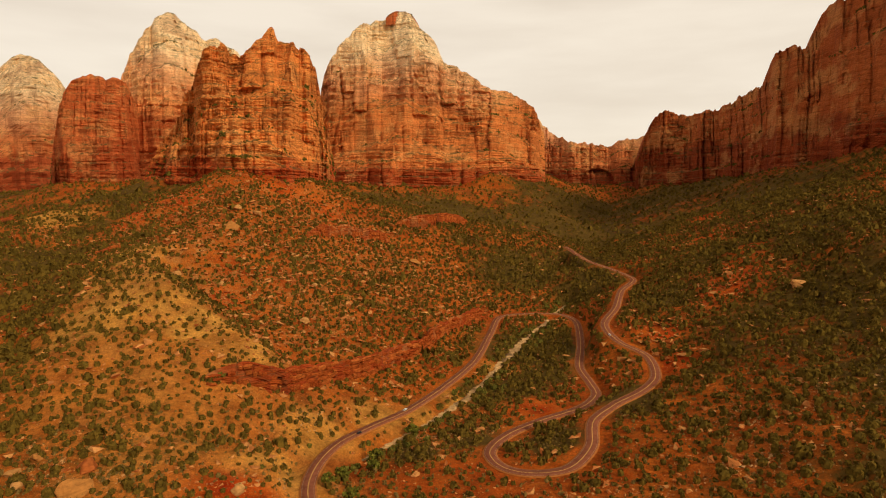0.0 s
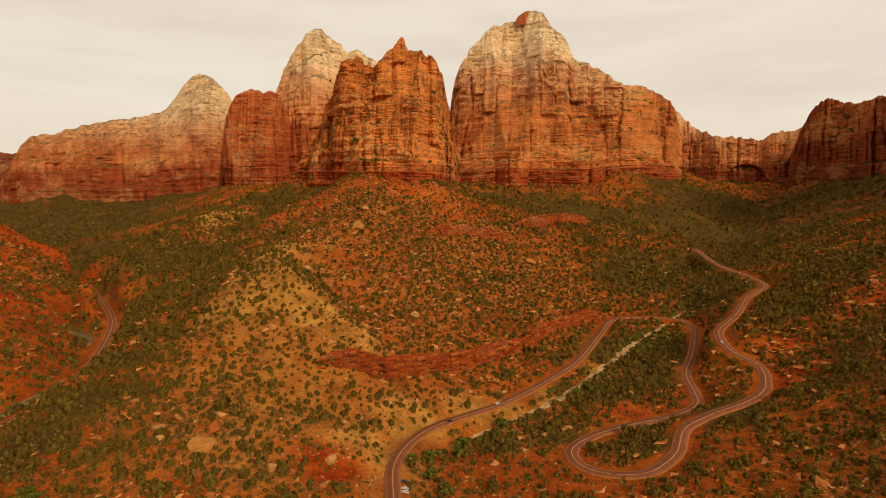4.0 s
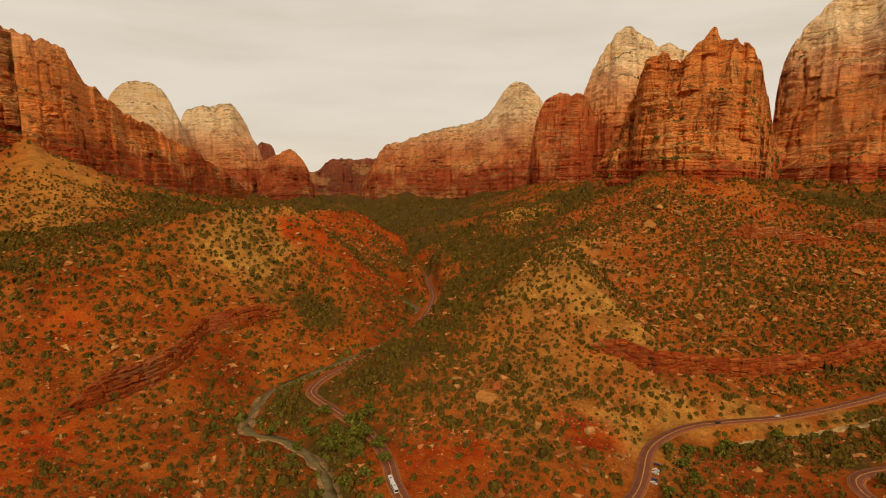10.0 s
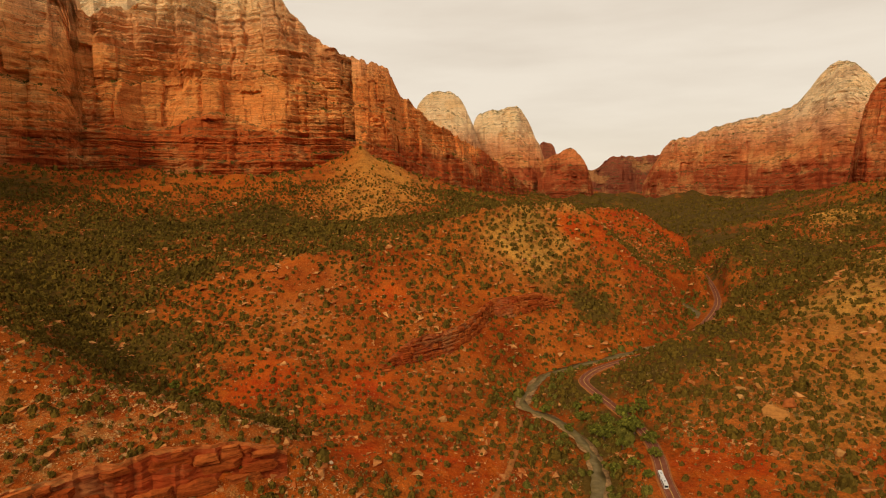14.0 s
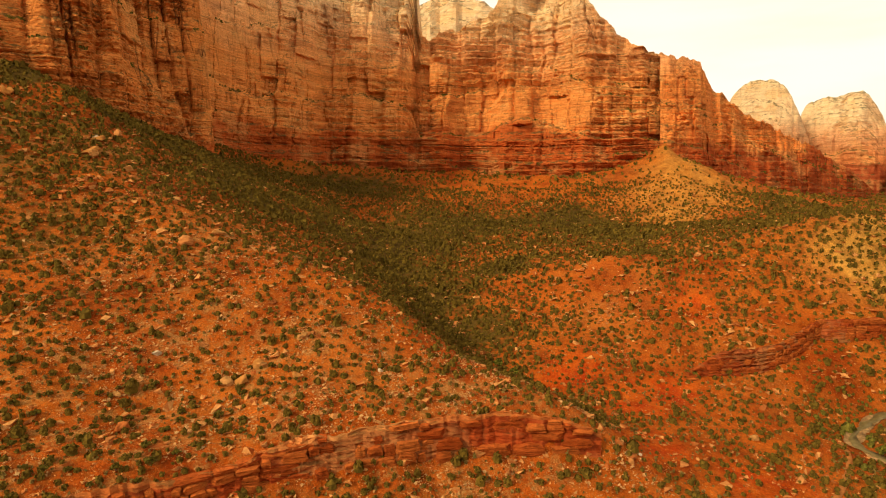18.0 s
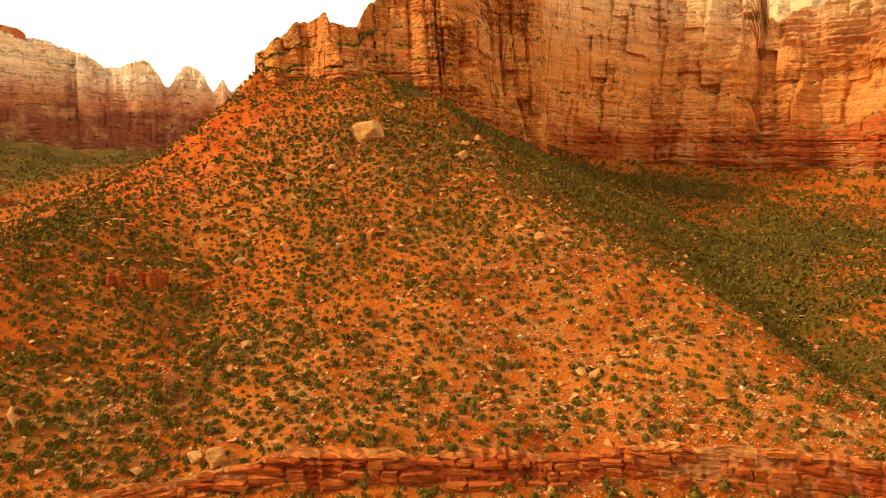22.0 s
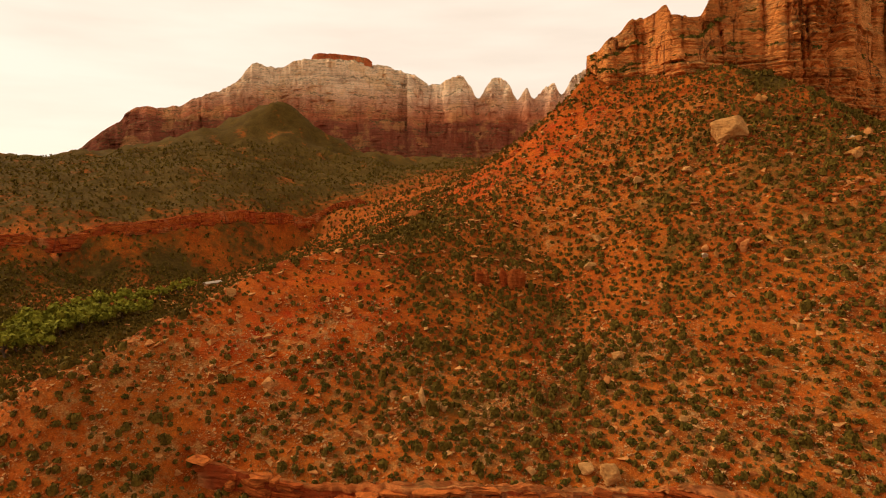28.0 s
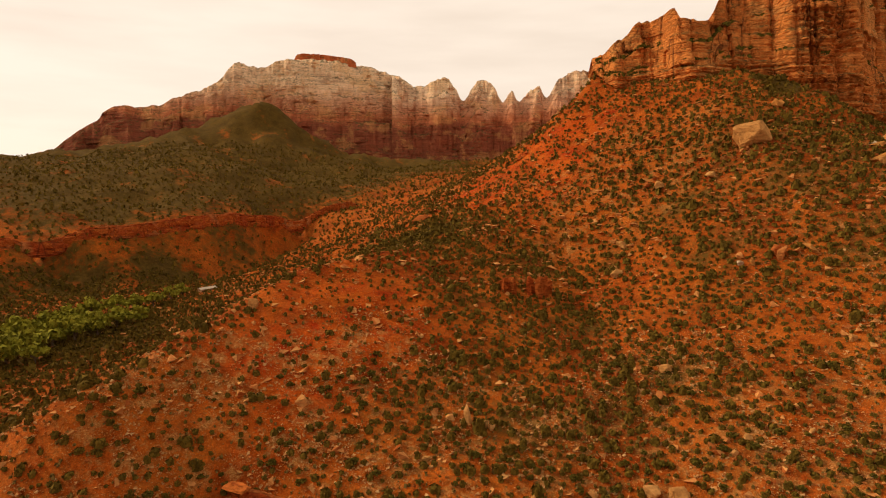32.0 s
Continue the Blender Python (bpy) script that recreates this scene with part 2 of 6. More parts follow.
def ground_material():
    m = Mat("desert_ground", 0.95)
    veg, pale, raw, grit = m.attr("veg"), m.attr("pale"), m.attr("raw"), m.attr("grit")
    big = m.noise(0.012, 5, 0.6)
    soil = m.ramp(big, [(0.28, (0.24, 0.033, 0.004)), (0.44, (0.37, 0.066, 0.007)), (0.58, (0.46, 0.104, 0.011)), (0.74, (0.31, 0.048, 0.006))])
    tan = m.ramp(m.noise(0.05, 5), [(0.35, (0.41, 0.175, 0.029)), (0.65, (0.60, 0.295, 0.060))])
    soil = m.mix(pale, soil, tan)
    bare = m.ramp(m.noise(0.04, 5, 0.7), [(0.35, (0.40, 0.034, 0.004)), (0.65, (0.51, 0.105, 0.009))])
    soil = m.mix(raw, soil, bare)
    fine = m.noise(0.5, 5, 0.75)
    patches = m.noise(0.045, 6, 0.7)
    soil = m.mix(0.8, soil, m.ramp(patches, [(0.34, (0.50, 0.42, 0.40)), (0.5, (1.0, 1.0, 1.0)), (0.66, (1.38, 1.40, 1.25))]), "MULTIPLY")
    soil = m.mix(0.65, soil, m.ramp(fine, [(0.3, 0.42), (0.5, 1.0), (0.7, 1.6)]), "MULTIPLY")
    chips = m.ramp(m.cells(0.55), [(0.10, 1.0), (0.22, 0.0)])
    soil = m.mix(m.math("MULTIPLY", m.math("MULTIPLY", chips, grit), m.ramp(m.noise(0.05, 3), [(0.42, 0.0), (0.55, 0.9)]), True), soil, (0.50, 0.29, 0.11))
    pebbles = m.ramp(m.cells(1.1), [(0.10, 1.0), (0.26, 0.0)])
    soil = m.mix(m.math("MULTIPLY", m.math("MULTIPLY", pebbles, m.math("ADD", grit, 0.25)), m.ramp(m.noise(0.11, 4, 0.7), [(0.40, 0.12), (0.60, 1.0)]), True), soil, (0.56, 0.29, 0.09))
    gravel = m.math("MULTIPLY", m.ramp(grit, [(0.55, 0.0), (0.95, 1.0)]), m.ramp(m.noise(0.07, 6, 0.75), [(0.50, 0.0), (0.62, 0.85)]), True)
    soil = m.mix(gravel, soil, m.ramp(m.noise(0.9, 5, 0.8), [(0.36, (0.27, 0.085, 0.018)), (0.5, (0.46, 0.19, 0.045)), (0.64, (0.70, 0.40, 0.15))]))
    straw = m.ramp(m.noise(0.09, 6, 0.75), [(0.48, 0.0), (0.64, 0.42)])
    soil = m.mix(m.math("MULTIPLY", straw, m.math("SUBTRACT", 1.0, m.math("MULTIPLY", pale, 0.8)), True), soil, (0.265, 0.092, 0.015))
    dust = m.noise(1.3, 4, 0.8)
    soil = m.mix(0.6, soil, m.ramp(dust, [(0.34, (0.45, 0.40, 0.38)), (0.5, (1.0, 1.0, 1.0)), (0.66, (1.48, 1.45, 1.3))]), "MULTIPLY")
    tufts = m.ramp(m.cells(0.16), [(0.22, 1.0), (0.40, 0.0)])
    weeds = m.ramp(m.noise(0.28, 4, 0.7), [(0.50, 0.0), (0.60, 1.0)])
    cover = m.math("MULTIPLY", m.math("MAXIMUM", weeds, m.math("MULTIPLY", tufts, 0.9)), m.math("MULTIPLY", veg, 0.9), True)
    thick = m.ramp(m.math("ADD", veg, m.math("MULTIPLY", m.math("SUBTRACT", m.noise(0.05, 5, 0.7), 0.5), 0.9)), [(0.62, 0.0), (0.84, 0.94)])
    green = m.ramp(m.noise(0.2, 4), [(0.3, (0.052, 0.040, 0.008)), (0.55, (0.086, 0.059, 0.012)), (0.75, (0.145, 0.086, 0.018))])
    green = m.mix(0.6, green, m.ramp(m.noise(0.022, 5, 0.7), [(0.34, 0.55), (0.5, 1.0), (0.66, (1.5, 1.35, 1.2))]), "MULTIPLY")
    col = m.mix(m.math("MAXIMUM", cover, thick), soil, green)
    m.bump(m.math("ADD", fine, m.math("MULTIPLY", m.noise(0.12, 5, 0.7), 3.0)), 1.2, 0.8)
    return m.done(col)


def plain(name, color, rough=0.8, vary=0.25, scale=1.0, bump=0.0, metal=0.0):
    m = Mat(name, rough)
    m.b.inputs["Metallic"].default_value = metal
    n = m.noise(scale, 4)
    lo, hi = tuple(c * (1 - vary) for c in color), tuple(min(1, c * (1 + vary)) for c in color)
    if bump:
        m.bump(n, bump)
    return m.done(m.ramp(n, [(0.3, lo), (0.7, hi)]))


def foliage(name, dark, light):
    m = Mat(name, 0.85)
    c = m.mix(m.island(), dark, light)
    c = m.mix(0.6, c, m.ramp(m.noise(0.9, 3), [(0.3, 0.55), (0.7, 1.35)]), "MULTIPLY")
    return m.done(c)


def stone(name, dark, light):
    m = Mat(name, 0.92)
    c = m.mix(m.island(), dark, light)
    n = m.noise(0.35, 6, 0.7)
    c = m.mix(0.7, c, m.ramp(n, [(0.3, 0.5), (0.5, 1.0), (0.72, 1.3)]), "MULTIPLY")
    beds = m.noise(0.5, 4, 0.6, (0.15, 0.15, 2.0))
    c = m.mix(0.4, c, m.ramp(beds, [(0.35, 0.55), (0.55, 1.1)]), "MULTIPLY")
    m.bump(m.math("ADD", n, beds), 0.8, 0.9)
    return m.done(c)


GROUND = ground_material()
ASPHALT = plain("red_asphalt", (0.225, 0.074, 0.038), 0.85, 0.22, 0.25)
SHOULDER = plain("sandy_shoulder", (0.38, 0.135, 0.034), 0.95, 0.25, 0.4)
YELLOW = plain("yellow_road_paint", (0.58, 0.33, 0.10), 0.7, 0.2, 0.5)
WHITE_LINE = plain("white_road_paint", (0.42, 0.26, 0.15), 0.7, 0.2, 0.5)
SCRUB = foliage("scrub_leaves", (0.074, 0.049, 0.008), (0.188, 0.116, 0.017))
JUNIPER = foliage("juniper_leaves", (0.070, 0.056, 0.009), (0.165, 0.126, 0.019))
BRUSH = foliage("dry_brush_leaves", (0.120, 0.080, 0.018), (0.27, 0.165, 0.045))
THICKET = foliage("thicket_leaves", (0.080, 0.072, 0.011), (0.190, 0.160, 0.026))
RIVER_LEAVES = foliage("river_tree_leaves", (0.075, 0.080, 0.012), (0.21, 0.19, 0.024))
COTTONWOOD = foliage("cottonwood_leaves", (0.15, 0.145, 0.014), (0.35, 0.31, 0.030))
BARK = plain("bark", (0.14, 0.09, 0.055), 0.95, 0.3, 3.0)
GRAVEL_STONE = stone("pale_gravel_stones", (0.45, 0.185, 0.050), (0.62, 0.36, 0.145))
ROCK = stone("red_boulder", (0.36, 0.082, 0.016), (0.66, 0.31, 0.095))
PALE_ROCK = stone("pale_boulder", (0.46, 0.19, 0.045), (0.58, 0.30, 0.10))
WHITE_ROCK = stone("white_boulder", (0.55, 0.40, 0.24), (0.62, 0.46, 0.30))
def block_rock(name, dark, light):
    """Bedded block rock, toned piece by piece."""
    m = Mat(name, 0.92)
    r = m.math("FRACT", m.math("ADD", m.rand(), m.island()))
    c = m.mix(r, dark, light)
    n = m.noise(0.3, 6, 0.7)
    c = m.mix(0.7, c, m.ramp(n, [(0.3, 0.55), (0.5, 1.0), (0.72, 1.35)]), "MULTIPLY")
    beds = m.noise(0.6, 5, 0.7, (0.12, 0.12, 2.0))
    c = m.mix(0.8, c, m.ramp(beds, [(0.36, 0.42), (0.47, 1.0), (0.62, 1.25)]), "MULTIPLY")
    m.bump(m.math("ADD", n, m.math("MULTIPLY", beds, 2.0)), 1.6, 1.0)
    return m.done(c)


BLOCK_ROCK = block_rock("ledge_blocks", (0.38, 0.068, 0.012), (0.56, 0.150, 0.030))
LEDGE = stone("ledge_rock", (0.34, 0.060, 0.012), (0.46, 0.13, 0.024))

# ---- land: ridge and valley lines, heights eased between them ----
LINES, MASSIFS, BANDS = {}, {}, {}
LINES["road_valley"] = [(-60, 180, 25), (-59, 265, 22), (-78, 329, 21), (-80, 363, 20), (-72, 399, 19), (-52, 432, 18), (-28, 463, 18), (-1, 515, 18), (34, 600, 19), (60, 713, 21), (80, 799, 22), (117, 813, 24), (164, 807, 25), (176, 759, 26), (157, 650, 25), (137, 568, 24), (137, 523, 22), (135, 497, 21), (116, 470, 20), (79, 444, 19), (50, 419, 18), (34, 390, 18), (41, 365, 19), (60, 352, 22), (82, 354, 25), (101, 379, 28), (112, 415, 31), (136, 442, 34)]
LINES["road_switchback"] = [(136, 442, 34), (165, 464, 38), (184, 491, 41), (192, 538, 45), (176, 573, 49), (177, 629, 53), (209, 697, 58), (243, 788, 63), (283, 864, 67), (272, 929, 72), (249, 1004, 77), (246, 1176, 84)]
LINES["road_river"] = [(-60, 180, 25), (-110, 150, 26), (-163, 171, 26), (-194, 191, 26), (-231, 209, 26), (-282, 219, 26), (-332, 228, 27), (-351, 247, 27), (-362, 273, 28), (-378, 342, 29), (-392, 386, 30), (-444, 475, 31), (-546, 603, 32), (-712, 746, 34), (-840, 832, 36)]
LINES["river"] = [(430, -950, 8), (420, -520, 9), (230, -230, 11), (60, -120, 12), (-80, 20, 14), (-180, 133, 15), (-216, 159, 16), (-248, 172, 16), (-292, 175, 17), (-331, 165, 18), (-367, 197, 19), (-387, 221, 20), (-408, 328, 22), (-429, 423, 24), (-503, 529, 26), (-614, 582, 27)]
LINES["creek"] = [(-79, 356, 10), (-55, 394, 11), (-26, 436, 12), (9, 487, 13), (31, 530, 13), (66, 614, 15), (102, 699, 18), (187, 881, 24)]
LINES["valley_east"] = [(223, 1057, 31), (335, 1256, 73), (436, 1643, 98), (645, 2208, 169)]
LINES["valley_north"] = [(-874, 840, 51), (-1434, 1263, 65), (-2259, 1836, 95)]
LINES["valley_north_w"] = [(-937, 1058, 98), (-1096, 1447, 123)]
LINES["gully"] = [(-266, -12, 40), (-335, -44, 32), (-375, -104, 41), (-471, -149, 50), (-583, -209, 62), (-694, -262, 84), (-800, -273, 108)]
LINES["floor_west"] = [(341, -963, 22), (365, -1126, 22), (275, -1181, 22), (155, -1351, 23), (1, -1516, 24), (-257, -1852, 31)]
LINES["spur"] = [(-420, 1128, 231), (-331, 978, 180), (-309, 863, 144), (-323, 723, 121), (-390, 736, 118), (-258, 533, 115), (-196, 495, 87), (-152, 469, 69), (-125, 425, 47)]
LINES["spur_gully"] = [(-325, 711, 87), (-280, 655, 83), (-211, 607, 59), (-161, 560, 44), (-124, 524, 28)]
LINES["spur_heel"] = [(-285, 288, 53), (-330, 330, 58), (-348, 380, 60), (-385, 455, 62), (-432, 525, 62)]
LINES["spur_gully_w"] = [(-411, 557, 63), (-304, 386, 57), (-232, 276, 50)]
LINES["spur_toe"] = [(-390, 736, 118), (-345, 552, 95), (-278, 429, 74), (-222, 358, 58), (-139, 285, 41), (-93, 235, 40)]
LINES["spur_e"] = [(-258, 1155, 211), (-155, 1063, 129), (-47, 979, 76), (39, 945, 47), (70, 854, 24)]
LINES["ravine"] = [(-545, 1140, 190), (-560, 1040, 163), (-570, 940, 124), (-545, 840, 94), (-520, 740, 78), (-480, 640, 66), (-411, 557, 60)]
LINES["spur_w"] = [(-695, 957, 134), (-679, 1018, 148), (-616, 697, 98), (-554, 548, 67)]
LINES["knob"] = [(-574, 98, 125), (-601, 180, 152), (-611, 261, 172), (-679, 417, 178), (-623, 421, 161), (-576, 451, 118), (-538, 466, 77)]
LINES["knob_s"] = [(-574, 98, 125), (-580, 17, 124), (-596, -61, 105), (-515, -98, 70), (-395, -58, 55)]
LINES["knob_face"] = [(-460, 99, 71), (-363, 34, 38)]
LINES["orange_ridge"] = [(-830, 596, 163), (-862, 718, 153), (-823, 763, 114), (-779, 810, 85)]
LINES["shelf"] = [(-1042, 15, 125), (-962, 197, 136), (-958, 365, 162)]
LINES["apron"] = [(-1456, 278, 319), (-1255, 259, 239), (-1075, 239, 177), (-971, 156, 143)]
LINES["apron_r"] = [(-1325, 379, 227), (-1184, 473, 172)]
LINES["mound"] = [(-1366, -33, 229), (-1217, -64, 177), (-1016, -135, 128)]
LINES["mound2"] = [(-1237, -568, 231), (-1025, -406, 150), (-890, -330, 107)]
LINES["slab_hill"] = [(-217, -42, 75), (-276, -124, 83), (-309, -179, 105), (-347, -234, 137), (-341, -351, 172), (-455, -546, 263), (-524, -646, 333), (-519, -743, 374)]
LINES["slab_face"] = [(-478, -749, 350), (-376, -623, 277), (-293, -458, 175), (-220, -276, 86), (-168, -322, 74)]
LINES["ridge_s"] = [(-488, -869, 379), (-382, -945, 311), (-302, -986, 244), (-170, -1003, 170), (-115, -998, 151), (-74, -1033, 138)]
LINES["front"] = [(-89, -749, 169), (5, -733, 159), (68, -719, 155), (105, -705, 146), (137, -678, 132), (183, -658, 120), (228, -619, 109), (255, -588, 107), (327, -684, 50)]
LINES["front_back"] = [(289, -775, 28), (250, -819, 30), (199, -879, 32), (136, -975, 36), (53, -1064, 42), (-51, -1141, 55), (-151, -1203, 70)]
LINES["draw"] = [(-64, -521, 84), (-148, -621, 111), (-185, -693, 139)]
LINES["ledge_top"] = [(-217, -42, 75), (-206, -113, 76), (-157, -216, 76), (-120, -269, 72), (-14, -412, 66), (81, -466, 60), (178, -546, 54)]
LINES["ledge_foot"] = [(-223, -30, 50), (-187, -126, 50), (-146, -218, 50), (-102, -276, 48), (-14, -407, 44), (83, -463, 40), (185, -536, 38)]
LINES["basin"] = [(-80, -60, 34), (0, -200, 30), (90, -310, 28), (180, -400, 24)]
LINES["under"] = [(80, 120, 24), (180, -40, 24), (280, -220, 24), (340, -380, 20), (330, -560, 20)]
LINES["east_toe"] = [(138, 289, 42), (139, 375, 38), (205, 497, 52), (266, 668, 68), (345, 855, 90)]
LINES["east_mid"] = [(205, 259, 81), (261, 403, 81), (360, 600, 106), (432, 790, 123), (491, 1095, 134)]
LINES["east_up"] = [(422, 427, 135), (422, 558, 152), (650, 1068, 189), (691, 1553, 196)]
LINES["east_back"] = [(700, -100, 160), (600, -500, 160), (900, 300, 260)]
LINES["south"] = [(500, -900, 40), (300, -1500, 30), (900, -1500, 120)]
LINES["west_toe"] = [(529, -1340, 25), (385, -1264, 25), (243, -1385, 25), (5, -1567, 26)]
LINES["west_band"] = [(546, -1426, 99), (415, -1504, 102), (240, -1569, 114), (12, -1655, 129), (-415, -1905, 135)]
LINES["west_bench"] = [(702, -2057, 231), (509, -2198, 233), (317, -2317, 255), (-11, -2106, 256), (-293, -2565, 267), (-592, -2373, 202)]
LINES["west_spur"] = [(-261, -2850, 365), (-147, -2693, 329), (-23, -2205, 257), (21, -1767, 153)]
LINES["west_base"] = [(1057, -3411, 265), (537, -3604, 314), (123, -3718, 392), (-770, -3577, 337), (-1157, -3329, 289), (-1663, -2931, 289), (-2121, -2548, 407)]
LINES["west_cone"] = [(230, -3200, 330), (60, -3230, 395), (-95, -3274, 465), (-200, -3286, 500), (-290, -3258, 572), (-344, -3258, 570), (-430, -3247, 604), (-500, -3245, 590), (-560, -3245, 530), (-640, -3230, 470), (-800, -3200, 360)]
LINES["west_cone_back"] = [(-130, -3420, 450), (-300, -3400, 560), (-451, -3390, 603), (-560, -3390, 560), (-690, -3400, 440)]
LINES["west_cone_front"] = [(-400, -3230, 598), (-390, -3100, 500), (-340, -2950, 415), (-261, -2850, 365)]
LINES["west_cone_draw"] = [(-170, -3130, 400), (-120, -2980, 345)]
LINES["west_cone_draw_b"] = [(-560, -3100, 400), (-600, -2950, 320)]
MASSIFS["sandstone_tower"] = [(-681, 1316, 196, -687, 1358, 240), (-635, 1294, 204, -647, 1355, 299), (-592, 1265, 211, -605, 1342, 347), (-540, 1218, 200, -558, 1290, 391), (-501, 1180, 196, -527, 1256, 416), (-470, 1161, 211, -494, 1237, 468), (-434, 1143, 227, -460, 1229, 488), (-401, 1134, 233, -433, 1239, 475), (-369, 1129, 231, -399, 1235, 483), (-346, 1126, 225, -378, 1242, 505), (-329, 1126, 218, -361, 1252, 528), (-313, 1136, 213, -345, 1262, 508), (-289, 1158, 209, -316, 1275, 505), (-271, 1193, 205, -289, 1282, 476), (-259, 1237, 206, -272, 1306, 415), (-251, 1290, 206, -262, 1349, 322), (-252, 1371, 210, -261, 1420, 241)]
MASSIFS["white_peak"] = [(-1112, 1946, 165, -1138, 2000, 268), (-1038, 1873, 185, -1068, 1948, 451), (-979, 1826, 203, -1023, 1938, 585), (-925, 1798, 213, -989, 1956, 660), (-879, 1787, 218, -962, 1992, 715), (-842, 1783, 222, -930, 2007, 752), (-818, 1794, 222, -903, 2019, 761), (-789, 1807, 223, -864, 2015, 730), (-758, 1842, 224, -823, 2032, 697), (-711, 1893, 225, -765, 2065, 679), (-664, 1942, 227, -705, 2087, 637), (-608, 2003, 228, -638, 2119, 537)]
MASSIFS["red_buttress"] = [(-1186, 1782, 184, -1206, 1817, 243), (-1135, 1732, 193, -1156, 1778, 360), (-1082, 1695, 198, -1105, 1752, 465), (-1037, 1688, 202, -1067, 1763, 508), (-1007, 1695, 205, -1042, 1779, 521), (-976, 1713, 209, -1006, 1788, 503), (-936, 1747, 210, -955, 1805, 500), (-919, 1812, 211, -931, 1851, 387)]
MASSIFS["north_mesa"] = [(-2473, 2048, 111, -2533, 2101, 191), (-2357, 2030, 119, -2445, 2112, 314), (-2254, 2027, 124, -2399, 2164, 413), (-2121, 2053, 128, -2276, 2209, 440), (-1964, 2097, 132, -2126, 2274, 481), (-1807, 2131, 136, -1975, 2330, 514), (-1676, 2136, 140, -1838, 2340, 537), (-1601, 2144, 141, -1759, 2351, 619), (-1547, 2160, 141, -1702, 2369, 682), (-1501, 2168, 142, -1654, 2379, 697), (-1448, 2181, 142, -1585, 2378, 663), (-1394, 2193, 142, -1506, 2358, 592), (-1368, 2209, 142, -1457, 2342, 521), (-1364, 2260, 141, -1408, 2326, 374)]
MASSIFS["temple_dome"] = [(-423, 1969, 211, -434, 2028, 373), (-390, 1904, 202, -406, 1993, 537), (-349, 1862, 193, -375, 2009, 632), (-294, 1831, 190, -329, 2058, 707), (-243, 1808, 191, -281, 2086, 767), (-181, 1796, 195, -216, 2114, 788), (-142, 1789, 199, -174, 2128, 808), (-103, 1792, 201, -128, 2131, 803), (-74, 1794, 202, -93, 2113, 749), (-25, 1795, 204, -37, 2085, 697), (9, 1796, 208, 3, 2046, 625), (69, 1795, 219, 70, 2015, 582), (132, 1792, 250, 139, 1982, 540), (235, 1822, 235, 246, 1972, 510), (278, 1856, 222, 287, 1966, 470), (328, 1909, 216, 336, 1989, 387)]
MASSIFS["dome_cap"] = [(-207, 2105, 761, -208, 2115, 783), (-190, 2096, 763, -193, 2121, 798), (-163, 2094, 762, -166, 2129, 810), (-132, 2096, 761, -134, 2131, 807), (-108, 2102, 754, -110, 2127, 787), (-91, 2113, 734, -92, 2123, 759)]
MASSIFS["arch_saddle"] = [(404, 2667, 213, 403, 2728, 544), (480, 2594, 197, 493, 2713, 452), (543, 2541, 193, 564, 2679, 410), (635, 2520, 192, 661, 2657, 394), (691, 2505, 192, 714, 2623, 387), (740, 2470, 196, 765, 2588, 412), (818, 2425, 201, 847, 2542, 419), (899, 2396, 207, 917, 2475, 426)]
MASSIFS["east_wall"] = [(733, 2263, 195, 746, 2322, 302), (751, 2173, 206, 767, 2252, 421), (766, 2115, 214, 792, 2222, 475), (791, 2053, 218, 825, 2179, 480), (817, 1967, 222, 856, 2092, 456), (844, 1868, 229, 885, 1992, 461), (851, 1755, 238, 895, 1878, 471), (844, 1624, 248, 891, 1747, 485), (835, 1539, 251, 873, 1643, 504), (828, 1486, 253, 860, 1582, 556), (843, 1385, 258, 878, 1480, 542), (837, 1342, 261, 876, 1447, 586), (833, 1286, 266, 877, 1399, 619), (831, 1227, 273, 883, 1348, 627), (840, 1148, 286, 894, 1269, 664), (866, 1014, 295, 926, 1132, 683)]
MASSIFS["west_wall"] = [(-619, -752, 362, -676, -778, 598), (-768, -776, 350, -837, -799, 688), (-945, -783, 327, -1027, -803, 776), (-1143, -761, 285, -1236, -776, 861), (-1331, -686, 263, -1434, -698, 936), (-1482, -557, 252, -1584, -563, 985), (-1576, -418, 243, -1677, -423, 944), (-1604, -376, 243, -1674, -381, 650), (-1616, -290, 240, -1706, -296, 673), (-1615, -173, 229, -1725, -176, 728), (-1607, -131, 226, -1737, -133, 805), (-1585, -8, 215, -1725, -6, 856), (-1556, 99, 208, -1696, 107, 747), (-1547, 164, 224, -1687, 177, 676), (-1554, 244, 239, -1693, 262, 606), (-1574, 335, 231, -1703, 357, 573)]
MASSIFS["west_wall_end"] = [(-1562, 301, 231, -1691, 321, 581), (-1614, 419, 215, -1732, 441, 561), (-1661, 469, 206, -1769, 492, 500), (-1711, 542, 192, -1818, 567, 456), (-1826, 717, 172, -1922, 746, 378), (-1950, 883, 157, -2035, 913, 327), (-2082, 1066, 145, -2147, 1093, 252), (-2180, 1201, 139, -2216, 1218, 177)]
MASSIFS["spire_cliff"] = [(-469, -973, 414, -480, -986, 429), (-460, -936, 389, -474, -954, 430), (-456, -908, 374, -478, -935, 443), (-463, -890, 371, -489, -921, 455), (-473, -871, 371, -503, -907, 472), (-490, -846, 372, -520, -881, 477), (-500, -833, 374, -530, -867, 483), (-504, -828, 374, -531, -858, 463), (-533, -803, 376, -565, -836, 467), (-551, -797, 378, -592, -838, 493), (-577, -783, 375, -627, -831, 525), (-652, -739, 346, -712, -794, 576), (-750, -690, 304, -821, -751, 617), (-879, -636, 262, -952, -697, 642)]
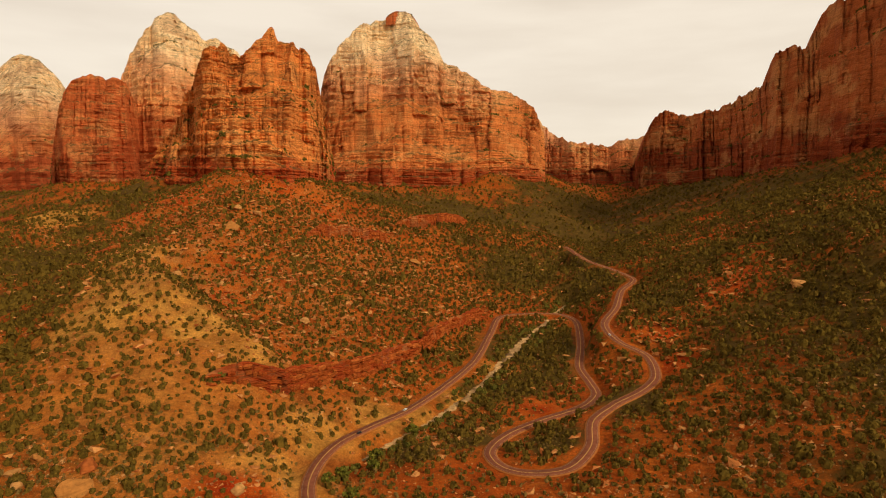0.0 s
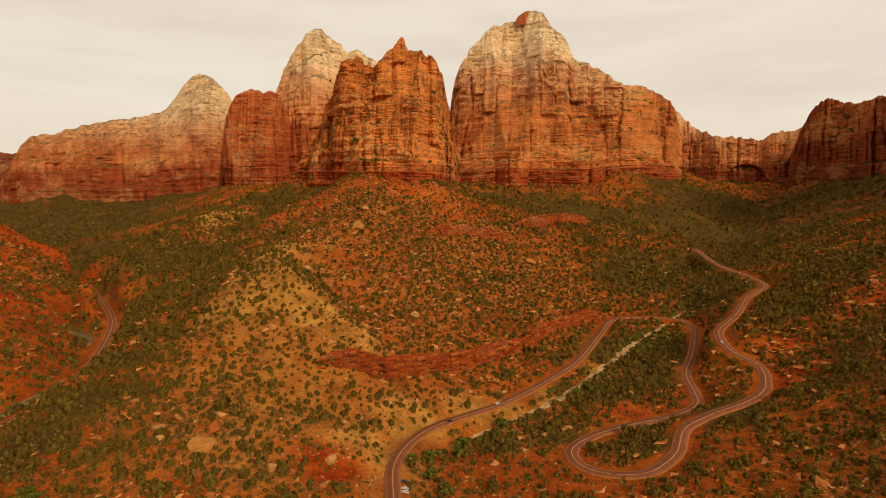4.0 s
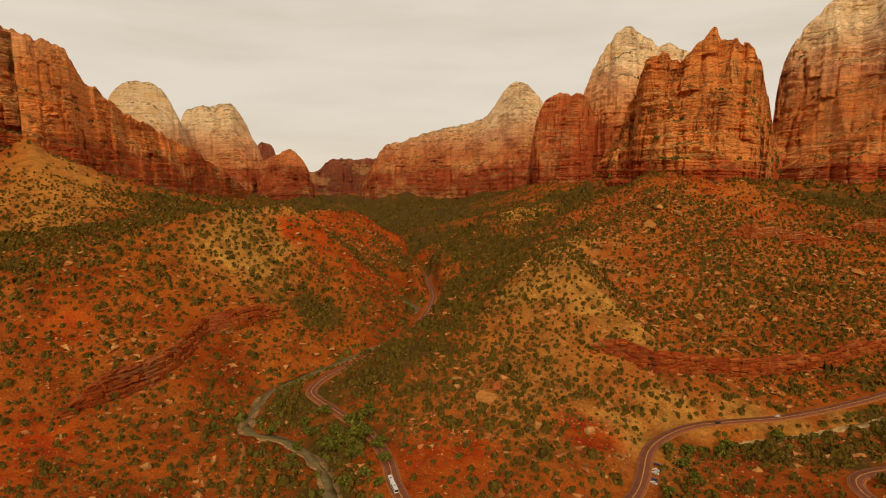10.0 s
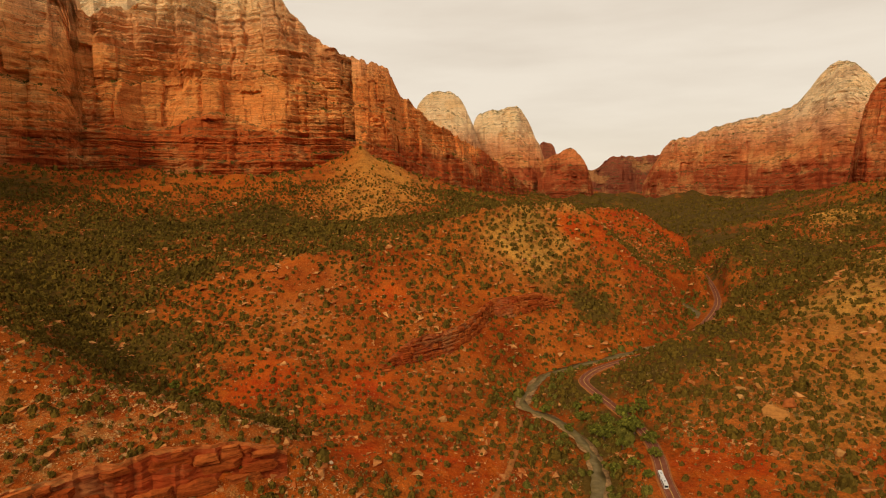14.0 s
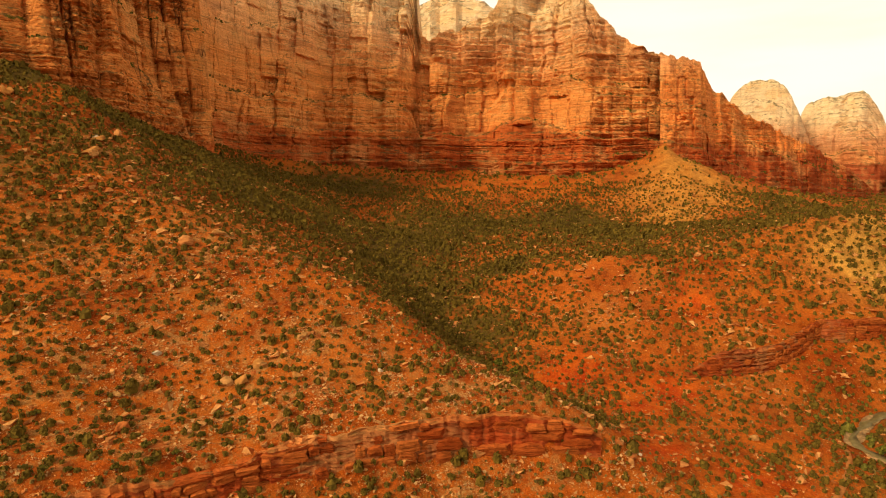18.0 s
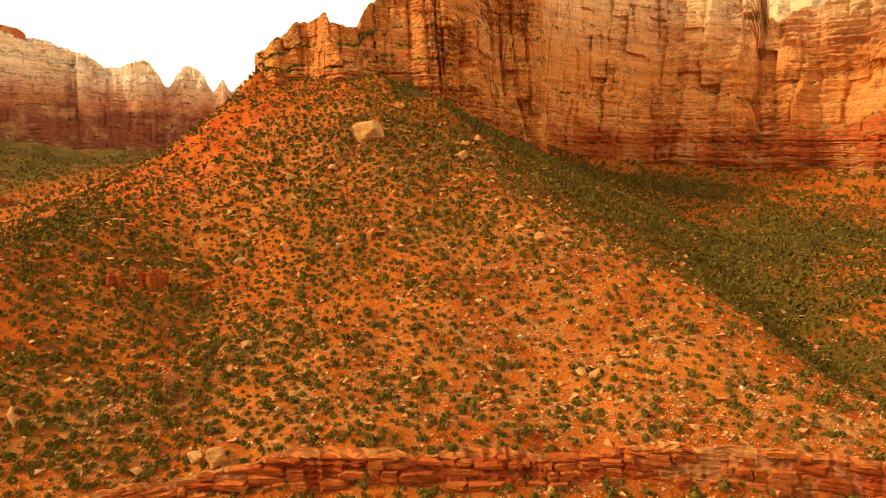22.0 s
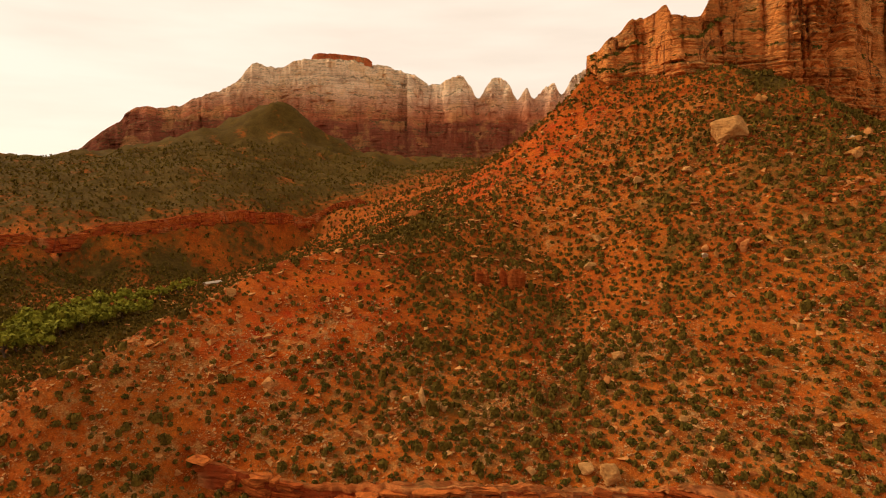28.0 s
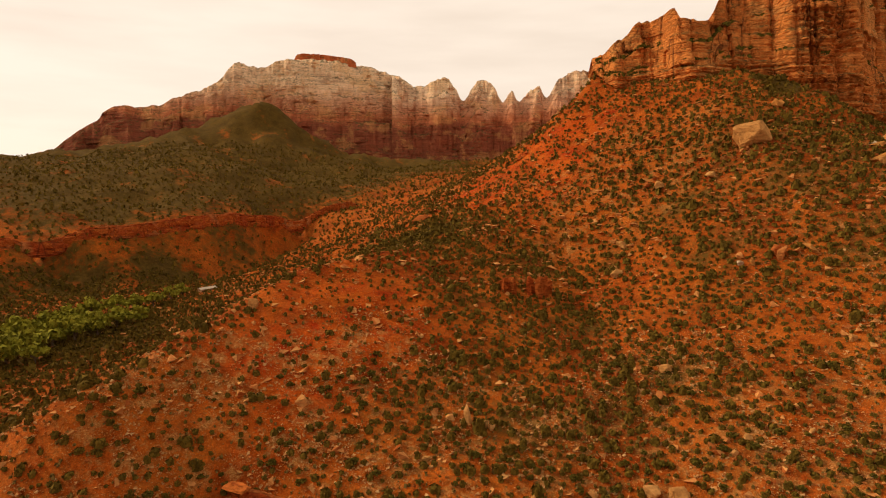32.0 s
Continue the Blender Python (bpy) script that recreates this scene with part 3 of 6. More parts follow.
MASSIFS["hidden_dome"] = [(-2311, -620, 644, -2390, -634, 760), (-2277, -532, 637, -2396, -549, 897), (-2264, -427, 634, -2423, -445, 971), (-2275, -338, 634, -2434, -350, 995), (-2303, -237, 638, -2423, -243, 956), (-2367, -136, 648, -2447, -137, 857)]
MASSIFS["pale_dome"] = [(-2515, 763, 155, -2573, 780, 455), (-2453, 791, 156, -2567, 828, 570), (-2421, 823, 156, -2573, 874, 624), (-2379, 878, 156, -2549, 938, 633), (-2353, 943, 151, -2503, 999, 602), (-2355, 990, 148, -2458, 1028, 525), (-2387, 1067, 144, -2443, 1088, 371)]
MASSIFS["grey_dome"] = [(-2651, 1112, 138, -2707, 1133, 331), (-2586, 1135, 139, -2708, 1182, 535), (-2507, 1187, 138, -2673, 1258, 566), (-2442, 1271, 136, -2623, 1356, 588), (-2417, 1317, 136, -2571, 1390, 541), (-2412, 1367, 135, -2520, 1419, 433), (-2429, 1418, 134, -2501, 1453, 346), (-2462, 1480, 133, -2497, 1498, 215)]
MASSIFS["north_pillar"] = [(-2320, 1326, 133, -2347, 1339, 214), (-2271, 1331, 134, -2317, 1352, 306), (-2224, 1369, 134, -2287, 1401, 337), (-2180, 1419, 135, -2251, 1457, 353), (-2163, 1463, 135, -2216, 1492, 317), (-2178, 1513, 134, -2213, 1532, 238), (-2200, 1551, 130, -2225, 1567, 168)]
MASSIFS["far_plug"] = [(-3637, 2045, 164, -3693, 2068, 448), (-3566, 2069, 164, -3656, 2112, 478), (-3524, 2139, 164, -3614, 2183, 472), (-3489, 2195, 164, -3543, 2222, 333), (-3368, 2376, 69, -3454, 2427, 293), (-3296, 2474, 70, -3432, 2561, 377), (-3143, 2589, 73, -3276, 2679, 381), (-3029, 2722, 86, -3159, 2817, 388), (-2915, 2845, 88, -2998, 2903, 387)]
MASSIFS["table_mountain"] = [(953, -4175, 266, 962, -4235, 291), (643, -4171, 293, 650, -4261, 346), (516, -4133, 319, 522, -4253, 387), (410, -4090, 345, 410, -4250, 481), (295, -4075, 365, 288, -4255, 572), (225, -4056, 379, 212, -4256, 649), (-1, -4041, 396, -25, -4260, 676), (-124, -4032, 398, -159, -4270, 740), (-314, -4011, 391, -365, -4267, 817), (-444, -3992, 369, -514, -4284, 960), (-575, -3967, 350, -654, -4257, 952), (-702, -3939, 330, -795, -4245, 1003), (-902, -3874, 316, -1012, -4186, 1023), (-1133, -3776, 302, -1253, -4072, 1009), (-1332, -3673, 288, -1457, -3946, 938), (-1463, -3646, 281, -1586, -3897, 866)]
MASSIFS["summit_cap"] = [(-867, -4227, 987, -870, -4237, 1026), (-887, -4216, 995, -896, -4245, 1064), (-1001, -4179, 998, -1011, -4207, 1071), (-1135, -4125, 997, -1145, -4153, 1059), (-1217, -4086, 994, -1228, -4114, 1044), (-1244, -4070, 990, -1248, -4080, 1018)]
MASSIFS["west_pinnacles"] = [(-1329, -3675, 281, -1445, -3929, 935), (-1377, -3642, 277, -1476, -3850, 859), (-1490, -3577, 273, -1593, -3782, 851), (-1607, -3505, 273, -1715, -3707, 893), (-1664, -3461, 273, -1761, -3636, 842), (-1709, -3424, 273, -1792, -3572, 756), (-1770, -3387, 272, -1860, -3543, 854), (-1812, -3360, 272, -1908, -3524, 880), (-1865, -3326, 272, -1958, -3480, 838), (-1915, -3292, 272, -1988, -3412, 728), (-1958, -3262, 272, -2037, -3390, 810), (-1998, -3234, 272, -2074, -3352, 740), (-2081, -3160, 271, -2169, -3293, 830), (-2125, -3126, 271, -2209, -3250, 764), (-2182, -3066, 278, -2285, -3215, 876), (-2242, -3002, 284, -2347, -3150, 912)]
MASSIFS["west_tower"] = [(-2211, -3028, 277, -2315, -3176, 914), (-2345, -2882, 303, -2455, -3026, 891), (-2458, -2770, 335, -2561, -2894, 795), (-2602, -2612, 365, -2683, -2701, 712)]
BANDS["spur_ledge"] = (12.5, [(-172, 412), (-157, 420), (-120, 436), (-87, 494), (-44, 560), (-21, 598), (-6, 650), (34, 735), (62, 795)])
BANDS["middle_band"] = (22, [(-215, 909), (-160, 974), (-93, 1063)])
BANDS["far_band"] = (26, [(-92, 1115), (-34, 1155), (53, 1265)])
BANDS["left_band"] = (14, [(-463, 776), (-420, 783)])
BANDS["river_bluff"] = (13, [(-383, 54), (-392, 86), (-404, 124), (-425, 160), (-454, 196), (-463, 240), (-474, 287)])
BANDS["west_band"] = (24, [(546, -1426), (415, -1504), (240, -1569), (12, -1655), (-415, -1905)])
BANDS["canyon_ledge"] = (25, [(-217, -42), (-206, -113), (-157, -216), (-120, -269), (-14, -412), (81, -466), (178, -546)])
BOULDERS = {}
BOULDERS["p0"] = [(-364, -615, 25.4, 0.73), (-95, -491, 5.4, 0.77), (43, -522, 3.3, 2.5), (33, -510, 3.6, 0.8), (139, -670, 6.3, 0.79), (-264, -494, 10.7, 0.35), (-460, -652, 9.3, 0.83), (233, -543, 3.1, 0.78), (-286, -669, 7.1, 0.91), (-454, -543, 9.3, 0.62), (-412, -521, 12.1, 0.5), (-195, -427, 4.1, 0.78), (-308, -623, 8.3, 0.54), (-229, -521, 3.7, 1.29), (-346, -353, 9.7, 0.28), (-214, -282, 5.4, 0.69), (-215, -273, 5.4, 0.92), (-231, -266, 6.7, 0.56), (-412, -517, 8.7, 0.62), (-411, -480, 7.8, 0.5), (-464, -652, 7.1, 1.11), (36, -513, 4.5, 0.82), (-14, -431, 6.6, 0.72), (-20, -417, 8.2, 0.87)]
BOULDERS["p1"] = [(-94, -492, 5.3, 0.67), (-257, -248, 3.9, 0.78), (-223, -238, 3.3, 1.0), (-300, 834, 12.9, 0.6), (-45, 960, 13.1, 0.43), (-323, 921, 8.5, 0.67), (-293, 924, 12.2, 0.46), (-313, 682, 9.6, 0.54), (-186, 285, 10.2, 0.47), (352, 571, 11.7, 0.44), (-149, 625, 7.7, 0.42), (-110, 303, 5.3, 0.6), (-177, 336, 4.0, 0.6), (-224, 292, 5.9, 0.4), (-136, 663, 5.4, 0.56), (-17, 828, 5.7, 0.64), (-159, 722, 5.1, 0.57), (-290, 77, 4.3, 0.7), (-517, 5, 4.2, 0.71), (-134, 276, 4.3, 0.7), (-223, 311, 4.5, 0.67), (-215, 283, 3.8, 0.75), (-633, -317, 5.4, 0.57), (-260, -246, 3.8, 0.78)]
BOULDERS["p2"] = [(-233, -267, 6.1, 0.33)]
BOULDERS["r0"] = [(-67, -473, 3.5, 1.56), (-246, -506, 6.9, 1.15), (-149, -960, 17.5, 0.45), (-234, -535, 6.4, 0.5), (-321, -368, 7.8, 0.53), (-508, -558, 6.9, 0.89), (-156, -317, 3.8, 1.0), (-246, -513, 5.4, 1.1), (-284, -682, 6.1, 0.89), (-100, 1037, 8.1, 0.62), (-190, 302, 7.1, 0.53), (-157, -316, 4.1, 1.27), (-324, -372, 7.2, 0.5)]
BOULDERS["w0"] = [(-456, -546, 5.7, 0.75), (-217, -332, 4.3, 0.5), (-225, -530, 3.8, 1.0), (-219, -18, 1.7, 0.8), (-241, -186, 2.3, 0.75)]
BOULDERS["d0"] = [(-108, -643, 15.4, 0.73), (-79, -651, 11.1, 0.9), (-279, -265, 4.0, 0.67)]
COTTONWOODS = [(-257, 228, 7.1), (-252, 209, 7.9), (-258, 198, 6.0), (-230, 201, 6.6), (-212, 199, 6.4), (-224, 186, 5.6), (-195, 189, 4.9), (-245, 186, 5.8), (-308, 174, 5.4), (-287, 208, 6.3), (-280, 190, 5.2), (-272, 173, 4.2), (-196, 173, 4.9), (-205, 165, 4.5), (-175, 167, 3.9), (-295, 196, 4.4), (-237, 198, 6.9), (-239, 208, 5.8), (-247, 192, 6.2), (-255, 186, 6.2), (-381, -95, 4.9), (-394, -110, 5.0), (-22, 432, 6.0), (-45, 388, 5.6), (-44, 370, 4.9), (-68, 339, 4.9), (-63, 361, 5.0), (-51, 320, 5.3), (-37, 304, 5.1), (-43, 277, 4.1)]
GROVE = [(336, -1004, 19.7), (318, -1024, 20.1), (298, -1053, 20.7), (275, -1063, 19.2), (251, -1077, 18.6), (229, -1096, 18.1), (205, -1107, 16.6), (339, -1109, 19.5), (311, -1127, 19.8), (288, -1166, 18.7), (262, -1211, 19.5), (233, -1226, 17.8), (206, -1218, 16.7), (179, -1228, 14.8), (151, -1274, 14.5), (272, -1111, 17.6), (308, -979, 15.2), (348, -1087, 17.3), (131, -1307, 12.8), (344, -988, 19.3)]


def hash01(ix, iy, iz, seed):
    h = (ix * 374761393 + iy * 668265263 + iz * 2147483647 + seed * 1274126177) & 0xFFFFFFFF
    h = ((h ^ (h >> 13)) * 1274126177) & 0xFFFFFFFF
    h = ((h ^ (h >> 16)) * 2246822519) & 0xFFFFFFFF
    return ((h ^ (h >> 15)) & 0xFFFFFF) / float(0xFFFFFF)


def vnoise(x, y, z=None, seed=0):
    """Smooth value noise in 0..1, for arrays."""
    x, y = np.asarray(x, float), np.asarray(y, float)
    z = np.zeros_like(x) if z is None else np.asarray(z, float)
    ix, iy, iz = (np.floor(v).astype(np.int64) for v in (x, y, z))
    fx, fy, fz = x - ix, y - iy, z - iz
    fx, fy, fz = (v * v * (3 - 2 * v) for v in (fx, fy, fz))
    out = 0
    for dz in ((0, 1) if np.any(fz) else (0,)):
        wz = fz if dz else 1 - fz
        for dy in (0, 1):
            wy = fy if dy else 1 - fy
            for dx in (0, 1):
                out = out + hash01(ix + dx, iy + dy, iz + dz, seed) * wz * wy * (fx if dx else 1 - fx)
    return out


def fbm(x, y, z=None, octaves=4, seed=0, gain=0.5):
    total, amp, norm = 0, 1.0, 0
    for k in range(octaves):
        f = 2.03 ** k
        total = total + amp * vnoise(x * f, y * f, None if z is None else z * f, seed + 17 * k)
        norm, amp = norm + amp, amp * gain
    return total / norm


def ridged(x, y, z=None, octaves=3, seed=0):
    return 1 - np.abs(2 * fbm(x, y, z, octaves, seed) - 1)


def smooth(a, b, v):
    t = np.clip((v - a) / (b - a), 0, 1)
    return t * t * (3 - 2 * t)


def dense(points, step):
    """Points along a polyline at even steps, eased round its corners (Catmull-Rom)."""
    p = np.array(points, float)
    q = np.vstack([2 * p[0] - p[1], p, 2 * p[-1] - p[-2]])
    out = []
    for k in range(1, len(q) - 2):
        n = max(2, int(np.linalg.norm(q[k + 1, :2] - q[k, :2]) / step))
        t = np.linspace(0, 1, n, endpoint=False)[:, None]
        a, b, c, d = q[k - 1], q[k], q[k + 1], q[k + 2]
        t0 = 0.0
        m1, m2 = (c - a) * 0.5, (d - b) * 0.5
        lim = np.linalg.norm(c - b) * 1.0
        m1 = m1 * min(1, lim / (np.linalg.norm(m1) + 1e-9))
        m2 = m2 * min(1, lim / (np.linalg.norm(m2) + 1e-9))
        out.append((2 * t**3 - 3 * t**2 + 1) * b + (t**3 - 2 * t**2 + t) * m1 + (-2 * t**3 + 3 * t**2) * c + (t**3 - t**2) * m2)
    out.append(p[-1:])
    return np.vstack(out)


HALF, CELL = 4900.0, 12.25
SIZE = int(2 * HALF / CELL) + 1
SOFT = ("road_valley", "road_switchback", "road_river")


def relax_land():
    pts = []
    for name, line in LINES.items():
        pts.append(dense(line, 5.0))
    for name, rows in MASSIFS.items():
        foot = np.array(rows, float)[:, :3]
        head = np.array(rows, float)[:, 3:]
        away = head[:, :2] - foot[:, :2]
        away = away / np.linalg.norm(away, axis=1)[:, None]
        foot[:, 2] += 2
        pts.append(dense(foot, 8.0))
        for back in (90, 220):
            behind = foot.copy()
            behind[:, :2] += away * back
            behind[:, 2] -= 10
            pts.append(dense(behind, 8.0))
    edge = np.linspace(-HALF, HALF, 200)
    for v in (-HALF, HALF):
        pts.append(np.stack([edge, np.full(200, v), np.full(200, 230.0)], 1))
        pts.append(np.stack([np.full(200, v), edge, np.full(200, 230.0)], 1))
    pts = np.vstack(pts)
    pts = pts[(np.abs(pts[:, 0]) <= HALF) & (np.abs(pts[:, 1]) <= HALF)]
    field = None
    for level in (16, 8, 4, 2, 1):
        n = (SIZE - 1) // level + 1
        cell = 2 * HALF / (n - 1)
        i = np.clip(np.rint((pts[:, 0] + HALF) / cell).astype(int), 0, n - 1)
        j = np.clip(np.rint((pts[:, 1] + HALF) / cell).astype(int), 0, n - 1)
        total, count = np.zeros((n, n)), np.zeros((n, n))
        np.add.at(total, (i, j), pts[:, 2])
        np.add.at(count, (i, j), 1)
        fixed = count > 0
        value = total / np.maximum(count, 1)
        if field is None:
            field = np.full((n, n), 120.0)
        else:
            a = np.linspace(0, field.shape[0] - 1, n)
            k = np.minimum(a.astype(int), field.shape[0] - 2)
            f = a - k
            field = field[k] * (1 - f)[:, None] + field[k + 1] * f[:, None]
            field = field[:, k] * (1 - f) + field[:, k + 1] * f
        field[fixed] = value[fixed]
        for _ in range(500 if level > 4 else 160 if level > 1 else 90):
            p = np.pad(field, 1, mode="edge")
            field = 0.2 * (p[:-2, 1:-1] + p[2:, 1:-1] + p[1:-1, :-2] + p[1:-1, 2:]) + 0.05 * (p[:-2, :-2] + p[2:, 2:] + p[:-2, 2:] + p[2:, :-2])
            field[fixed] = value[fixed]
    for _ in range(2):
        p = np.pad(field, 1, mode="edge")
        field = 0.5 * field + 0.125 * (p[:-2, 1:-1] + p[2:, 1:-1] + p[1:-1, :-2] + p[1:-1, 2:])
    return field


FIELD = relax_land()
ROADS = {name: dense(LINES[name], 4.0) for name in SOFT}
for line in ROADS.values():
    for _ in range(3):
        line[1:-1, 2] = (line[:-2, 2] + line[1:-1, 2] * 2 + line[2:, 2]) / 4
RIVER = dense(LINES["river"], 4.0)
CREEK = dense(LINES["creek"], 4.0)


def nearest(x, y, line, reach):
    """For arrays of places: the distance to a line and its height there, up to reach."""
    dist, level = np.full(x.shape, 1e9), np.zeros(x.shape)
    lo, hi = line[:, :2].min(0) - reach, line[:, :2].max(0) + reach
    idx = np.flatnonzero((x > lo[0]) & (x < hi[0]) & (y > lo[1]) & (y < hi[1]))
    for part_ in np.array_split(idx, max(1, len(idx) // 20000)):
        if not len(part_):
            continue
        d = (x[part_, None] - line[None, :, 0]) ** 2 + (y[part_, None] - line[None, :, 1]) ** 2
        k = d.argmin(1)
        dist[part_], level[part_] = np.sqrt(d[np.arange(len(part_)), k]), line[k, 2]
    return dist, level


def raw_height(x, y):
    a, b = (x + HALF) / CELL, (y + HALF) / CELL
    i, j = np.clip(a.astype(int), 0, SIZE - 2), np.clip(b.astype(int), 0, SIZE - 2)
    f, g = np.clip(a - i, 0, 1), np.clip(b - j, 0, 1)
    h = FIELD[i, j] * (1 - f) * (1 - g) + FIELD[i + 1, j] * f * (1 - g) + FIELD[i, j + 1] * (1 - f) * g + FIELD[i + 1, j + 1] * f * g
    return h


def height(x, y):
    x, y = np.asarray(x, float), np.asarray(y, float)
    h = raw_height(x, y)
    far = smooth(300, 1500, np.hypot(x - 110, y + 90))
    up = smooth(18, 60, h)
    h = h + up * ((fbm(x / 90, y / 90, None, 3, 5) - 0.5) * (8 + 10 * far) + (ridged(x / 45, y / 45, None, 2, 9) - 0.7) * (4.5 + 6 * far))
    wide = smooth(1000, 1500, np.hypot(x - 110, y + 90)) * up
    h = h + wide * (ridged(x / 170, y / 170, None, 3, 15) - 0.72) * (22 + 26 * smooth(1900, 2700, np.hypot(x - 110, y + 90)))
    h = h + smooth(2300, 2900, np.hypot(x - 110, y + 90)) * (ridged(x / 330, y / 330, None, 4, 19) - 0.75) * 90
    h = h + (fbm(x / 11, y / 11, None, 3, 3) - 0.5) * 2.6
    for line, wide, drop in ((RIVER, 9.0, 2.6), (CREEK, 4.0, 1.8)):
        d, z = nearest(x, y, line, 60)
        w = 1 - smooth(wide, wide + 22, d)
        h = h * (1 - w) + (z - drop * (1 - smooth(wide * 0.6, wide + 6, d)) + 0.6 * (fbm(x / 5, y / 5, None, 2, 8) - 0.5)) * w
    for line in ROADS.values():
        d, z = nearest(x, y, line, 40)
        w = 1 - smooth(6.5, 20, d)
        h = h * (1 - w) + (z - 0.35) * w
    return h


BLOBS_A = [(-335, -44, 60), (-471, -149, 90), (-583, -209, 110), (-694, -262, 130), (-800, -273, 170), (-950, -250, 220), (-1042, 15, 170), (-962, 197, 120),
           (-1000, 420, 140), (-900, 60, 150), (-1150, -480, 250), (-760, -560, 150), (-600, -440, 110), (-900, 900, 200), (-700, 800, 120), (-1434, 1263, 350),
           (-2000, 1700, 500), (-1100, 1200, 250), (-560, 790, 130), (-480, 640, 100), (-290, 335, 45), (100, 650, 110), (60, 520, 70)]
BLOBS_B = [(150, 450, 50), (80, 395, 34), (350, 500, 180), (320, 350, 120), (450, 800, 250), (600, 1200, 350), (250, 240, 90), (250, 1050, 180), (400, 1300, 250),
           (500, 1700, 350), (300, -1100, 220), (200, -1900, 300), (-200, -2400, 500), (-100, -3200, 800), (300, -2500, 600), (-700, -2700, 500), (0, -2050, 300), (-400, -3700, 700), (-100, -860, 90), (-330, 215, 60), (-200, 150, 40),
           (-1500, 1700, 300), (-480, 1250, 150), (40, 1350, 260), (300, 1450, 260), (-650, 1150, 160), (700, 1700, 300), (-537, 969, 80), (-428, 845, 50), (-131, 1287, 90), (57, 1148, 70), (132, 1074, 80), (-930, -314, 160), (-612, -404, 60), (-1000, -150, 160), (300, 700, 120), (230, 480, 60), (-305, 270, 50), (-250, 195, 46), (300, -1450, 130), (450, -1370, 140), (150, -1500, 100)]
BLOBS_C = [(-560, 1050, 55), (-570, 940, 60), (-545, 840, 55), (-520, 740, 50), (-600, 720, 55), (-440, 660, 52), (-405, 575, 50), (-360, 470, 46), (-335, 385, 48), (-300, 310, 50),
           (-521, -690, 45), (-585, -640, 60), (-652, -592, 80), (-760, -450, 90), (-720, -360, 70), (-990, -600, 70), (-660, -116, 60), (-760, 80, 80), (-850, 250, 90), (-620, 60, 40),
           (-470, 330, 40), (-510, 290, 34), (110, 620, 60), (120, 700, 60), (100, 560, 46), (20, 420, 34), (-20, 400, 26), (130, 1000, 120), (230, 900, 90)]
BLOBS_D = [(6, -573, 46), (-46, -573, 46), (22, -504, 46), (-39, -485, 46), (-17, -651, 46), (-95, -598, 46), (-90, -497, 46), (-560, 300, 70), (-610, 350, 60), (-500, 320, 60), (-150, 260, 50), (-120, 230, 40), (330, -1500, 140), (180, -1570, 140), (460, -1440, 130), (0, -1640, 150), (370, -2000, 260), (220, -1840, 200), (0, -1960, 220), (520, -1800, 220), (330, -1720, 160), (-195, -640, 60), (-130, -700, 60), (-60, -740, 50), (-120, -590, 50), (-320, 960, 100), (-60, 880, 90), (-110, 1000, 90), (-190, 650, 70), (-120, 700, 80), (-230, 260, 70), (-170, 240, 50), (-540, 180, 70), (-480, 120, 60), (-600, 230, 60), (60, -560, 50), (-30, -640, 60), (-400, -620, 90), (-420, -540, 70), (-330, -560, 90), (-300, -470, 70), (-340, -640, 80), (-270, -620, 70), (-230, -560, 60), (-190, -520, 50), (-460, -600, 70), (-90, -480, 40), (-250, 900, 120), (-150, 780, 110), (-200, 300, 90)]
PALE = [(-330, 640, 52), (-300, 560, 52), (-262, 515, 46), (-290, 480, 44), (-200, 480, 34), (-160, 466, 26), (-385, 730, 46), (-560, 290, 50), (-600, 340, 50), (-630, 400, 40), (-640, 980, 50), (-100, 330, 34), (-88, 400, 26), (-50, 447, 20),
        (-20, 462, 14), (10, 500, 14), (60, 590, 18)]
WARM = [(-205, 390, 85), (-165, 335, 70), (-240, 450, 80), (-135, 290, 50), (-300, 600, 70), (-110, 330, 40)]
SANDY = [(-1120, 240, 120), (-1260, 290, 110), (-1010, 200, 70), (-1370, 300, 60)]
RAW = [(-470, 1000, 26), (-500, 940, 26), (-440, 1045, 24), (-200, 1060, 26), (-250, 640, 24), (-130, 520, 20), (-590, 430, 36), (-573, 452, 34), (-605, 395, 30), (-870, 690, 50), (-820, 750, 46), (-340, 10, 40), (-360, 30, 34), (-388, -39, 30), (-370, -60, 24), (-112, 300, 26), (-780, 620, 55), (-850, 720, 55), (-800, 780, 50), (-560, 480, 30), (-545, 520, 24), (75, 470, 22), (345, 690, 38), (308, 640, 30), (380, 745, 34), (222, 585, 22), (420, 800, 26), (520, 1150, 40), (440, 1000, 34), (-160, 210, 34), (-160, 219, 30), (-335, -930, 64), (-372, -880, 52), (-300, -840, 40), (-250, -800, 34), (-250, -990, 50), (-215, -880, 40), (205, 505, 24), (-220, 60, 30), (620, -1620, 40), (-430, 990, 36), (-300, 1080, 30), (-490, 90, 24), (-252, -5, 30), (70, -640, 60), (120, -610, 46)]
GRIT = [(167, -596, 70), (204, -549, 60), (89, -608, 60), (-220, -276, 110), (-168, -322, 100), (-60, -440, 90), (60, -500, 90), (150, -560, 70), (-200, -120, 70), (-330, -400, 90), (-380, -560, 120), (-300, 900, 200), (-95, -397, 50), (-130, -333, 60), (-42, -436, 40), (-180, -250, 60), (53, -509, 60), (144, -547, 60), (203, -552, 60), (-230, 800, 160), (-120, 900, 140), (-180, 640, 110), (-300, -700, 120)]


